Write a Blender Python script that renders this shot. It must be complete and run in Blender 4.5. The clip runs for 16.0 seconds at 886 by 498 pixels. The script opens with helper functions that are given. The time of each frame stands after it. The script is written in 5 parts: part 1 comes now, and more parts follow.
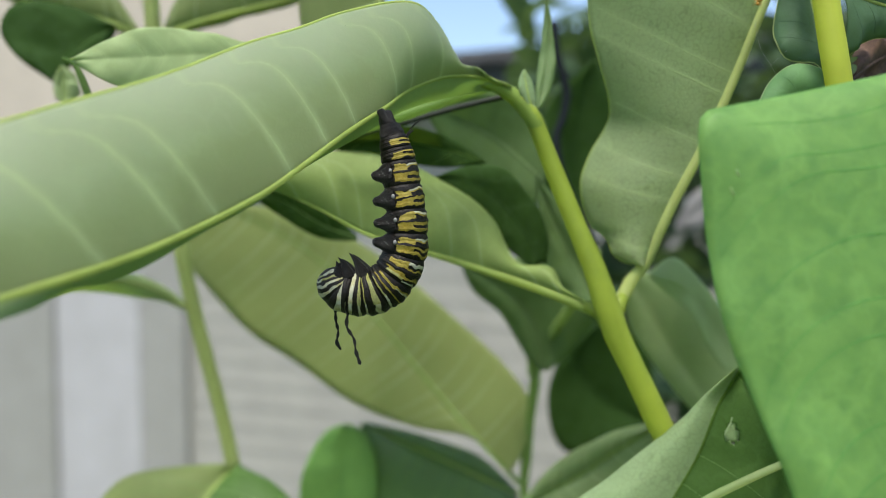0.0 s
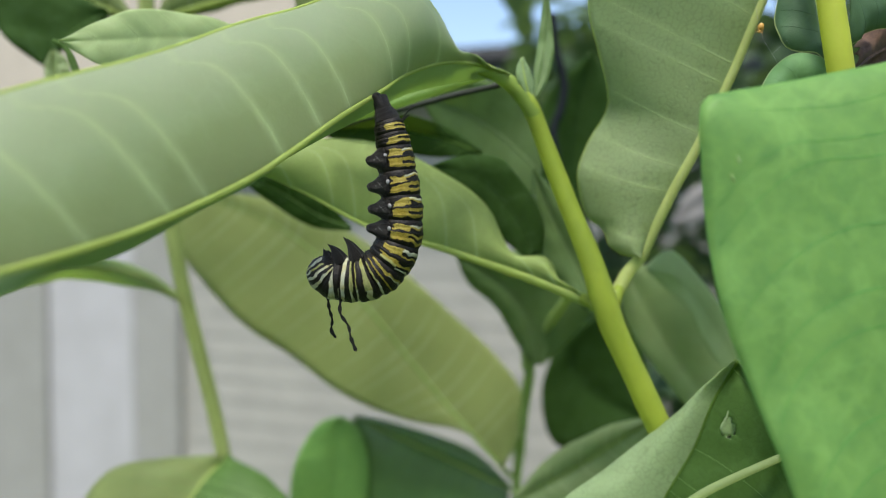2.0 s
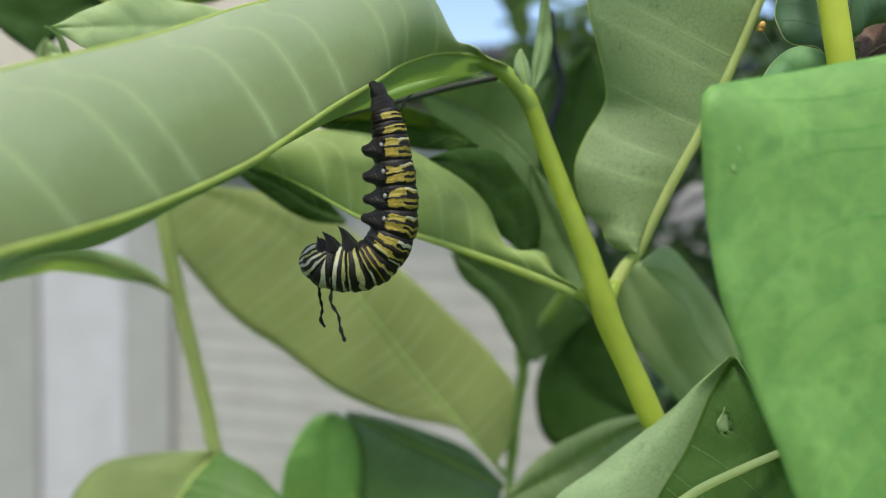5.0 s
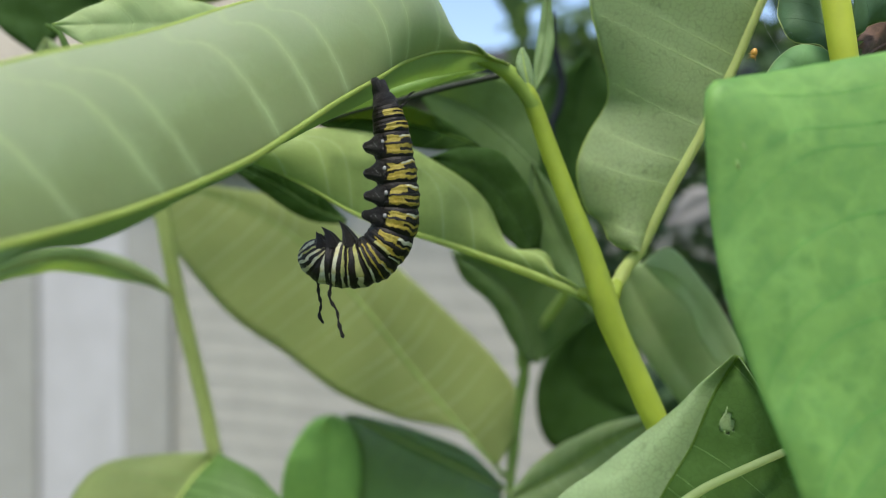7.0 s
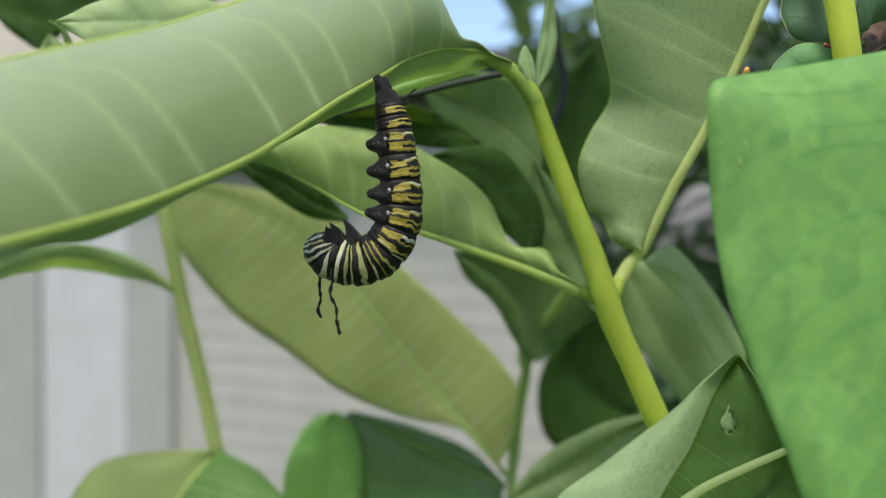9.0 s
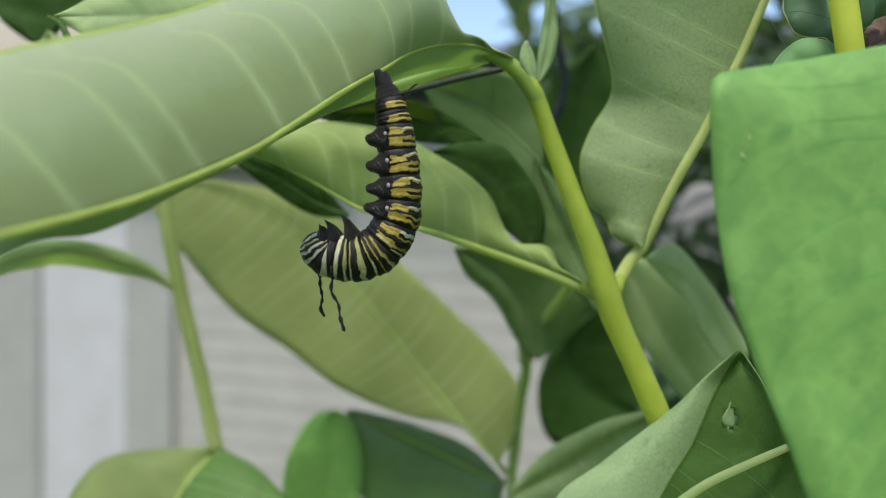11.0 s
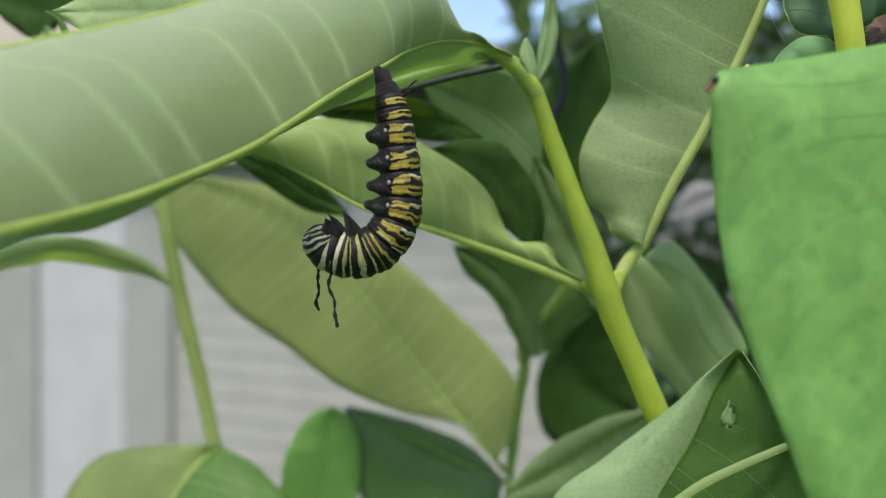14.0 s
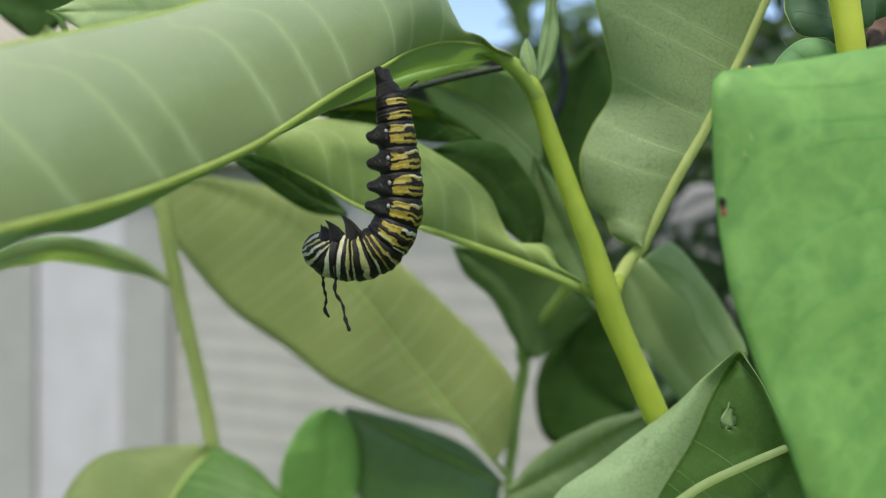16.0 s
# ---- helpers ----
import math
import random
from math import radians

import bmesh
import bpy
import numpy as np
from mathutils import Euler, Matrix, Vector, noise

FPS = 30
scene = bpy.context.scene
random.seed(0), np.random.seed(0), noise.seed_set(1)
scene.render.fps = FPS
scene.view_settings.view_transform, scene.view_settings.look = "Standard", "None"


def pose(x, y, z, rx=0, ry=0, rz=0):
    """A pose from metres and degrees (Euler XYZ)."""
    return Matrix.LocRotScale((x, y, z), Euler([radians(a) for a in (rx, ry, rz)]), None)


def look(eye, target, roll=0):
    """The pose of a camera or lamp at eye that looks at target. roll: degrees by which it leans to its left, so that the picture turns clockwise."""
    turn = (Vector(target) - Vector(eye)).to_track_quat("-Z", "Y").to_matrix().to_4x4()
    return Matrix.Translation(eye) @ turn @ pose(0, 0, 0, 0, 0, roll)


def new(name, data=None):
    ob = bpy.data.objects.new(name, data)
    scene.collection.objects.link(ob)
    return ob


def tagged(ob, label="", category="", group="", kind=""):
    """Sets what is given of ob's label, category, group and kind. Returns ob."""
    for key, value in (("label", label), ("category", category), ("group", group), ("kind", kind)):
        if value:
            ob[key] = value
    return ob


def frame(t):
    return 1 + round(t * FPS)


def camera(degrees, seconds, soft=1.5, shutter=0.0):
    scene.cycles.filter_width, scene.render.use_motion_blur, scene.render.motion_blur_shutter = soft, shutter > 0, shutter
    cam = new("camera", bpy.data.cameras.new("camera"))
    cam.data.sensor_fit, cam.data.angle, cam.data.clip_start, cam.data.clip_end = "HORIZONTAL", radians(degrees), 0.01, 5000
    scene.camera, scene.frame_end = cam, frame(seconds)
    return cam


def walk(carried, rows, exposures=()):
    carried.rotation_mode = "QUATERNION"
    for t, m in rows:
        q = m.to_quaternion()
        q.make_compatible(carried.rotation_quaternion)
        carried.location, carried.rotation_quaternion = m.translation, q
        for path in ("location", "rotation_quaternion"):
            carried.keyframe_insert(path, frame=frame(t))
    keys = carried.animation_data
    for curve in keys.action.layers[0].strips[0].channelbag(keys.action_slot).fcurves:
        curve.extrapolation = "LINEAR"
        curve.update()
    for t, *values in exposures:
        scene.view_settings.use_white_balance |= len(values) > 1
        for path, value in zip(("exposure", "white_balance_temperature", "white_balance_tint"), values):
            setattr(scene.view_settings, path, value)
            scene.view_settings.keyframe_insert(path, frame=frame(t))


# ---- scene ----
# Macro view of a striped caterpillar hanging in a J from a milkweed leaf, in front of a pale house.
# The plants are written in millimetres (MM turns them into metres).
MM = 0.001
GROUND = -1.75

cam = camera(62.0, 16.0, soft=0.9)
cam.data.dof.use_dof = True
cam.data.dof.focus_distance = 0.134
cam.data.dof.aperture_fstop = 10.0

# seconds, eye, target, roll
PATH = [
    (0, (-0.00038, -0.13249, 0.00469), (0.00009, 0.01741, -0.00082), -0.438),
    (0.5, (-0.00021, -0.13111, 0.00395), (0.00040, 0.01877, -0.00200), -0.214),
    (1, (-0.00003, -0.13091, 0.00349), (0.00049, 0.01894, -0.00315), -0.117),
    (1.5, (-0.00029, -0.13030, 0.00300), (0.00078, 0.01957, -0.00316), 0.112),
    (2, (-0.00027, -0.13035, 0.00293), (0.00117, 0.01952, -0.00323), 0.204),
    (2.5, (-0.00019, -0.12998, 0.00262), (0.00172, 0.01989, -0.00346), 0.248),
    (3, (-0.00042, -0.12978, 0.00211), (0.00163, 0.02008, -0.00415), 0.359),
    (3.5, (-0.00058, -0.12938, 0.00157), (0.00141, 0.02047, -0.00476), 0.466),
    (4, (-0.00063, -0.12924, 0.00149), (0.00168, 0.02059, -0.00511), 0.553),
    (6.5, (-0.00100, -0.12833, 0.00049), (0.00199, 0.02155, -0.00486), 0.821),
    (7, (-0.00108, -0.12831, 0.00012), (0.00173, 0.02157, -0.00516), 0.820),
    (7.5, (-0.00057, -0.12773, 0.00037), (0.00199, 0.02216, -0.00459), 0.841),
    (8, (-0.00083, -0.12834, 0.00046), (0.00163, 0.02155, -0.00485), 0.868),
    (8.5, (-0.00089, -0.12836, 0.00016), (0.00145, 0.02152, -0.00535), 0.899),
    (9, (-0.00105, -0.12839, -0.00000), (0.00134, 0.02148, -0.00560), 0.996),
    (11.5, (-0.00123, -0.12760, -0.00073), (0.00127, 0.02226, -0.00656), 1.040),
    (12, (-0.00118, -0.12746, -0.00075), (0.00150, 0.02241, -0.00654), 1.097),
    (12.5, (-0.00122, -0.12736, -0.00080), (0.00152, 0.02250, -0.00669), 1.128),
    (13, (-0.00119, -0.12741, -0.00076), (0.00153, 0.02244, -0.00676), 1.165),
    (13.5, (-0.00113, -0.12762, -0.00062), (0.00159, 0.02223, -0.00676), 1.159),
    (14, (-0.00138, -0.12744, -0.00067), (0.00142, 0.02240, -0.00697), 1.186),
    (14.5, (-0.00134, -0.12692, -0.00078), (0.00142, 0.02293, -0.00696), 1.249),
    (15, (-0.00144, -0.12719, -0.00073), (0.00140, 0.02266, -0.00681), 1.261),
    (15.5, (-0.00149, -0.12724, -0.00063), (0.00145, 0.02261, -0.00671), 1.309),
    (16, (-0.00157, -0.12734, -0.00085), (0.00141, 0.02251, -0.00680), 1.368),
]
walk(cam, [(t, look(eye, target, roll)) for t, eye, target, roll in PATH])

# ---- world and light ----
SUN_ELEVATION, SUN_TURN = 66.0, 192.0
world = bpy.data.worlds.new("sky")
scene.world = world
world.use_nodes = True
wn = world.node_tree.nodes
sky = wn.new("ShaderNodeTexSky")
sky.sky_type = "NISHITA"
sky.sun_disc = False
sky.sun_elevation = radians(SUN_ELEVATION)
sky.sun_rotation = radians(SUN_TURN)
sky.dust_density = 2.0
wn["Background"].inputs["Strength"].default_value = 0.15
world.node_tree.links.new(sky.outputs["Color"], wn["Background"].inputs["Color"])
sun = new("sun", bpy.data.lights.new("sun", "SUN"))
sun.data.energy = 2.7
sun.data.angle = radians(14)
sun.data.color = (1.0, 0.96, 0.88)
_e, _r = radians(SUN_ELEVATION), radians(SUN_TURN)
sun.matrix_world = look((0, 0, 0), (-math.sin(_r) * math.cos(_e), -math.cos(_r) * math.cos(_e), -math.sin(_e)))
scene.view_settings.exposure = 0.88


# ---- materials ----
class Mat:
    """A small wrapper for building node materials."""

    def __init__(self, name):
        self.m = bpy.data.materials.new(name)
        self.m.use_nodes = True
        self.t = self.m.node_tree
        self.b = self.t.nodes["Principled BSDF"]
        self.coord = self.t.nodes.new("ShaderNodeTexCoord")

    def node(self, kind, **values):
        n = self.t.nodes.new(kind)
        for k, v in values.items():
            n.inputs[k.replace("_", " ")].default_value = v
        return n

    def link(self, a, b):
        self.t.links.new(a, b)

    def noise(self, scale, detail=4.0, rough=0.55, space="Object"):
        n = self.node("ShaderNodeTexNoise", Scale=scale, Detail=detail, Roughness=rough)
        self.link(self.coord.outputs[space], n.inputs["Vector"])
        return n.outputs["Fac"]

    def ramp(self, fac, stops, mode="LINEAR"):
        n = self.t.nodes.new("ShaderNodeValToRGB")
        n.color_ramp.interpolation = mode
        e = n.color_ramp.elements
        while len(e) < len(stops):
            e.new(0.5)
        for el, (p, c) in zip(e, stops):
            el.position = p
            el.color = (*c, 1) if len(c) == 3 else c
        self.link(fac, n.inputs["Fac"])
        return n.outputs["Color"]

    def mix(self, fac, a, b, blend="MIX"):
        n = self.t.nodes.new("ShaderNodeMix")
        n.data_type, n.blend_type = "RGBA", blend
        for index, v in ((0, fac), (6, a), (7, b)):
            if isinstance(v, (int, float)):
                n.inputs[index].default_value = v
            elif isinstance(v, tuple):
                n.inputs[index].default_value = (*v, 1)
            else:
                self.link(v, n.inputs[index])
        return n.outputs[2]

    def math(self, op, a, b=0.0, clamp=False):
        n = self.t.nodes.new("ShaderNodeMath")
        n.operation, n.use_clamp = op, clamp
        for i, v in enumerate((a, b)):
            if isinstance(v, (int, float)):
                n.inputs[i].default_value = v
            else:
                self.link(v, n.inputs[i])
        return n.outputs[0]

    def bump(self, height, strength, distance):
        n = self.node("ShaderNodeBump", Strength=strength, Distance=distance)
        self.link(height, n.inputs["Height"])
        self.link(n.outputs["Normal"], self.b.inputs["Normal"])
        return n.outputs["Normal"]

    def color(self, c):
        self.link(c, self.b.inputs["Base Color"])

    def set(self, **values):
        for k, v in values.items():
            self.b.inputs[k.replace("_", " ")].default_value = v
        return self


def leaf_mat(name, base, dark, glow, through_part=0.5, rough=0.5, net=0.35, net_scale=650.0, patch=0.5, spec=0.25, patch_scale=60.0, pale_net=0.3, halo=0.5, haze=None, grain=0.35):
    """Leaf skin: two scales of colour change, a fine net of veins, gloss, and light let through."""
    m = Mat(name)
    big = m.noise(patch_scale, 3.0)
    fine = m.noise(900.0, 5.0, 0.65)
    mid = m.noise(230.0, 4.0, 0.6)
    col = m.mix(m.math("MULTIPLY", m.ramp(big, [(0.35, (0, 0, 0)), (0.7, (1, 1, 1))]), patch), base, dark)
    col = m.mix(m.math("MULTIPLY", m.ramp(fine, [(0.3, (0, 0, 0)), (0.75, (1, 1, 1))]), grain), col, dark)
    col = m.mix(m.math("MULTIPLY", m.ramp(mid, [(0.42, (0, 0, 0)), (0.66, (1, 1, 1))]), 0.38), col, tuple(min(1.0, c * 1.28 + 0.01) for c in base))
    warp = m.node("ShaderNodeTexNoise", Scale=250.0, Detail=2.0)
    m.link(m.coord.outputs["Object"], warp.inputs["Vector"])
    add = m.t.nodes.new("ShaderNodeMix")
    add.data_type, add.blend_type = "RGBA", "LINEAR_LIGHT"
    add.inputs[0].default_value = 0.0016
    m.link(m.coord.outputs["Object"], add.inputs[6])
    m.link(warp.outputs["Color"], add.inputs[7])
    vor = m.t.nodes.new("ShaderNodeTexVoronoi")
    vor.feature = "DISTANCE_TO_EDGE"
    vor.inputs["Scale"].default_value = net_scale
    m.link(add.outputs[2], vor.inputs["Vector"])
    line = m.ramp(vor.outputs["Distance"], [(0.0, (1, 1, 1)), (0.02, (1, 1, 1)), (0.075, (0, 0, 0))])
    seam = tuple(c * 0.45 for c in dark)
    some = m.ramp(m.noise(70.0, 2.0), [(0.3, (0.55, 0.55, 0.55)), (0.62, (1, 1, 1))])
    col = m.mix(m.math("MULTIPLY", m.math("MULTIPLY", line, net), some), col, seam)
    # wider, paler net of the larger veins
    wide = m.t.nodes.new("ShaderNodeTexVoronoi")
    wide.feature = "DISTANCE_TO_EDGE"
    wide.inputs["Scale"].default_value = 105.0
    wadd = m.t.nodes.new("ShaderNodeMix")
    wadd.data_type, wadd.blend_type = "RGBA", "LINEAR_LIGHT"
    wadd.inputs[0].default_value = 0.004
    m.link(m.coord.outputs["Object"], wadd.inputs[6])
    m.link(warp.outputs["Color"], wadd.inputs[7])
    m.link(wadd.outputs[2], wide.inputs["Vector"])
    soft = m.ramp(wide.outputs["Distance"], [(0.0, (1, 1, 1)), (0.07, (0, 0, 0))])
    col = m.mix(m.math("MULTIPLY", soft, pale_net), col, tuple(min(1.0, c * 1.4 + 0.02) for c in base))
    if haze:
        # reflected light painted in: whitish haze towards the margin, olive towards the midrib
        across = m.t.nodes.new("ShaderNodeAttribute")
        across.attribute_name = "across"
        share = m.math("ADD", across.outputs["Fac"], m.math("MULTIPLY", m.math("SUBTRACT", m.noise(32.0, 3.0), 0.5), 0.9))
        col = m.mix(m.math("MULTIPLY", m.ramp(share, [(0.30, (0, 0, 0)), (0.85, (1, 1, 1))]), 0.75), col, haze[0])
        col = m.mix(m.math("MULTIPLY", m.ramp(share, [(0.05, (1, 1, 1)), (0.50, (0, 0, 0))]), 0.7), col, haze[1])
    # soft pale bands along the side veins
    vein = m.t.nodes.new("ShaderNodeAttribute")
    vein.attribute_name = "vein"
    band = m.math("MULTIPLY", vein.outputs["Fac"], halo)
    col = m.mix(band, col, tuple(min(1.0, c * 1.45 + 0.035) for c in base))
    m.color(col)
    m.set(Roughness=rough, Specular_IOR_Level=spec)
    m.link(m.math("ADD", m.math("MULTIPLY", big, 0.25), rough - 0.12), m.b.inputs["Roughness"])
    height = m.math("ADD", m.math("MULTIPLY", line, -0.5 * net), m.math("ADD", m.math("MULTIPLY", fine, 0.5), m.math("MULTIPLY", m.noise(2400.0, 3.0), 0.4)))
    normal = m.bump(height, 0.30, 0.00022)
    tr = m.t.nodes.new("ShaderNodeBsdfTranslucent")
    let = m.mix(m.math("MULTIPLY", big, 0.6), glow, tuple(c * 0.7 for c in glow))
    let = m.mix(m.math("MULTIPLY", m.ramp(mid, [(0.35, (0, 0, 0)), (0.65, (1, 1, 1))]), 0.35), let, (glow[0] * 0.72, glow[1] * 0.84, glow[2] * 0.8))
    let = m.mix(m.math("MULTIPLY", band, 0.5), let, tuple(min(1.0, c * 1.15 + 0.05) for c in glow))
    m.link(let, tr.inputs["Color"])
    m.link(normal, tr.inputs["Normal"])
    mixer = m.node("ShaderNodeMixShader", Fac=through_part)
    out = m.t.nodes["Material Output"]
    m.link(m.b.outputs[0], mixer.inputs[1])
    m.link(tr.outputs[0], mixer.inputs[2])
    m.link(mixer.outputs[0], out.inputs["Surface"])
    return m.m


def plain_mat(name, base, dark, scale, rough=0.6, spec=0.4, bump=0.2, depth=0.0003, fine=8.0, metal=0.0):
    m = Mat(name)
    big, small = m.noise(scale, 3.0), m.noise(scale * fine, 5.0, 0.65)
    fac = m.math("ADD", m.math("MULTIPLY", big, 0.6), m.math("MULTIPLY", small, 0.4))
    m.color(m.ramp(fac, [(0.32, dark), (0.66, base)]))
    m.set(Specular_IOR_Level=spec, Metallic=metal)
    m.link(m.math("ADD", m.math("MULTIPLY", small, 0.2), rough - 0.1), m.b.inputs["Roughness"])
    m.bump(small, bump, depth)
    return m.m


UNDER = leaf_mat("leaf_underside", (0.275, 0.345, 0.165), (0.205, 0.27, 0.12), (0.83, 0.91, 0.45), 0.48, 0.55, 0.10, 800.0, spec=0.35)
# underside of the large leaf, reflected sky haze put into its colour
UNDER_HAZE = leaf_mat("leaf_underside_haze", (0.225, 0.285, 0.135), (0.165, 0.22, 0.09), (0.78, 0.87, 0.42), 0.44, 0.50, 0.14, 700.0, spec=0.45, pale_net=0.24, halo=0.75,
                       haze=((0.33, 0.385, 0.255), (0.205, 0.225, 0.095)))
# far half of the same large leaf, the light on it put into the colour
UNDER_FAR_LIT = leaf_mat("leaf_underside_far_lit", (0.30, 0.37, 0.19), (0.24, 0.31, 0.145), (0.68, 0.84, 0.50), 0.52, 0.6, 0.1, 800.0, spec=0.25)
UNDER_NET = leaf_mat("leaf_underside_netted", (0.31, 0.385, 0.19), (0.235, 0.305, 0.14), (0.90, 0.98, 0.54), 0.48, 0.45, 0.85, 760.0, spec=0.5, pale_net=0.05)
UNDER_OLIVE = leaf_mat("leaf_underside_olive", (0.265, 0.34, 0.115), (0.20, 0.275, 0.085), (0.85, 0.95, 0.36), 0.46, 0.6, 0.35, 800.0, spec=0.25)
UNDER_WARM = leaf_mat("leaf_underside_warm", (0.275, 0.305, 0.12), (0.20, 0.235, 0.08), (0.78, 0.82, 0.38), 0.58, 0.65, 0.12)
UPPER = leaf_mat("leaf_upper", (0.083, 0.155, 0.030), (0.056, 0.115, 0.022), (0.64, 0.84, 0.19), 0.35, 0.68, 0.2, spec=0.09)
# brighter copy of the upper skin, daylight on the leaf put into the colour
UPPER_BRIGHT_LIT = leaf_mat("leaf_upper_bright_lit", (0.162, 0.31, 0.078), (0.060, 0.18, 0.055), (0.72, 0.93, 0.27), 0.40, 0.55, 0.0, 300.0, 0.65, 0.3, 430.0, grain=0.6)
UPPER_MID = leaf_mat("leaf_upper_mid", (0.052, 0.100, 0.022), (0.034, 0.074, 0.016), (0.48, 0.66, 0.14), 0.25, 0.65, 0.25, spec=0.10)
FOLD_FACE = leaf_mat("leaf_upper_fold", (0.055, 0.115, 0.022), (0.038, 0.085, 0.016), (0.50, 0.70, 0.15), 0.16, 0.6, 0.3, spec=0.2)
UPPER_STREAK = leaf_mat("leaf_upper_streak", (0.095, 0.26, 0.060), (0.075, 0.22, 0.055), (0.60, 0.90, 0.24), 0.4, 0.6, 0.0)
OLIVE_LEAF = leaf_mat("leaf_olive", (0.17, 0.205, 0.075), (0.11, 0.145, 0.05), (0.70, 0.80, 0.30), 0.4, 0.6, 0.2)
UNDER_PALE = leaf_mat("leaf_underside_pale", (0.30, 0.40, 0.205), (0.245, 0.345, 0.165), (0.80, 0.93, 0.48), 0.38, 0.55, 0.62, 700.0, spec=0.35, pale_net=0.10)
# darkened upper skin: shade from leaves above is put into the colour
UPPER_DARK_SHADE = leaf_mat("leaf_upper_dark_shade", (0.024, 0.054, 0.011), (0.014, 0.035, 0.008), (0.30, 0.46, 0.07), 0.15, 0.75, 0.3, spec=0.05)
UPPER_SHADE = leaf_mat("leaf_upper_shade", (0.085, 0.135, 0.050), (0.066, 0.11, 0.038), (0.50, 0.70, 0.22), 0.28, 0.6, 0.1, spec=0.2)
UPPER_SOFT = leaf_mat("leaf_upper_soft", (0.135, 0.20, 0.080), (0.10, 0.16, 0.06), (0.60, 0.80, 0.30), 0.32, 0.6, 0.1, spec=0.25)
UPPER_GLOSS = leaf_mat("leaf_upper_gloss", (0.062, 0.125, 0.040), (0.045, 0.095, 0.03), (0.5, 0.72, 0.18), 0.28, 0.42, 0.1, spec=0.55)
UPPER_COOL = leaf_mat("leaf_upper_cool", (0.060, 0.115, 0.058), (0.042, 0.088, 0.042), (0.48, 0.66, 0.26), 0.25, 0.6, 0.15, spec=0.2)
UPPER_FRESH = leaf_mat("leaf_upper_fresh", (0.105, 0.215, 0.085), (0.08, 0.175, 0.065), (0.6, 0.85, 0.3), 0.3, 0.6, 0.15, spec=0.2)
UNDER_LIGHT = leaf_mat("leaf_underside_light", (0.37, 0.46, 0.22), (0.30, 0.385, 0.17), (0.85, 0.97, 0.50), 0.45, 0.6, 0.15, 800.0, spec=0.3, pale_net=0.1)
RIB = leaf_mat("leaf_rib", (0.34, 0.44, 0.12), (0.26, 0.36, 0.085), (0.95, 1.0, 0.40), 0.5, 0.5, 0.0, 900.0, 0.5)
RIB_SOFT = leaf_mat("leaf_rib_soft", (0.31, 0.39, 0.095), (0.24, 0.32, 0.07), (0.90, 0.98, 0.45), 0.5, 0.55, 0.0, 900.0, 0.5)
RIB_PALE = leaf_mat("leaf_rib_pale", (0.44, 0.50, 0.185), (0.36, 0.43, 0.14), (0.95, 0.98, 0.48), 0.5, 0.5, 0.0, 900.0, 0.5)
VEIN_SOFT = leaf_mat("leaf_vein_soft", (0.33, 0.41, 0.21), (0.27, 0.35, 0.16), (0.92, 0.99, 0.55), 0.55, 0.6, 0.0, 900.0, 0.4)
VEIN = leaf_mat("leaf_vein", (0.37, 0.45, 0.24), (0.30, 0.38, 0.19), (0.98, 1.0, 0.65), 0.6, 0.6, 0.0, 900.0, 0.4)
STEM = leaf_mat("milkweed_stem", (0.30, 0.365, 0.045), (0.16, 0.24, 0.040), (0.86, 0.93, 0.20), 0.4, 0.45, 0.0, 900.0, 0.9, 0.25, 22.0, 0.0)
STEM_LEMON = leaf_mat("milkweed_stem_lemon", (0.40, 0.45, 0.055), (0.30, 0.36, 0.05), (0.95, 0.97, 0.20), 0.45, 0.45, 0.0, 900.0, 0.6, 0.25, 30.0, 0.0)
PETIOLE = leaf_mat("leaf_petiole", (0.215, 0.305, 0.056), (0.15, 0.23, 0.046), (0.78, 0.90, 0.24), 0.32, 0.5, 0.0, 900.0, 0.7, 0.25, 40.0, 0.1)
UPPER_RIB = leaf_mat("leaf_upper_rib", (0.15, 0.25, 0.075), (0.11, 0.20, 0.055), (0.75, 0.92, 0.35), 0.4, 0.55, 0.0, 900.0, 0.5)
UPPER_VEIN = leaf_mat("leaf_upper_vein", (0.085, 0.175, 0.05), (0.06, 0.135, 0.036), (0.65, 0.9, 0.3), 0.35, 0.6, 0.0, 900.0, 0.5)
STEM_DULL = leaf_mat("milkweed_stem_dull", (0.23, 0.32, 0.10), (0.15, 0.23, 0.06), (0.80, 0.92, 0.35), 0.35, 0.55, 0.0, 900.0, 0.7)
STEM_PALE = leaf_mat("milkweed_stem_pale", (0.32, 0.37, 0.14), (0.24, 0.29, 0.09), (0.88, 0.93, 0.40), 0.4, 0.55, 0.0, 900.0, 0.7)
PALE_PATCH = plain_mat("pale_grey_patch", (0.21, 0.20, 0.19), (0.14, 0.135, 0.13), 90.0, 0.8, 0.2, 0.4)
TWIG = plain_mat("dark_twig", (0.055, 0.062, 0.050), (0.032, 0.038, 0.03), 200.0, 0.8, 0.1, 0.3)
DRY = plain_mat("dry_leaf", (0.16, 0.10, 0.075), (0.045, 0.03, 0.028), 160.0, 0.8, 0.2, 0.6)


# ---- mesh helpers ----
def part(name, bm, material, parent, label="", smooth=True):
    """Links a bmesh as one mesh object under a thing or a part."""
    me = bpy.data.meshes.new(name)
    bm.normal_update()
    bm.to_mesh(me)
    bm.free()
    for m in material if isinstance(material, (list, tuple)) else [material]:
        me.materials.append(m)
    if smooth:
        me.shade_smooth()
    ob = new(name, me)
    ob.parent = parent
    if label:
        tagged(ob, label)
    return ob


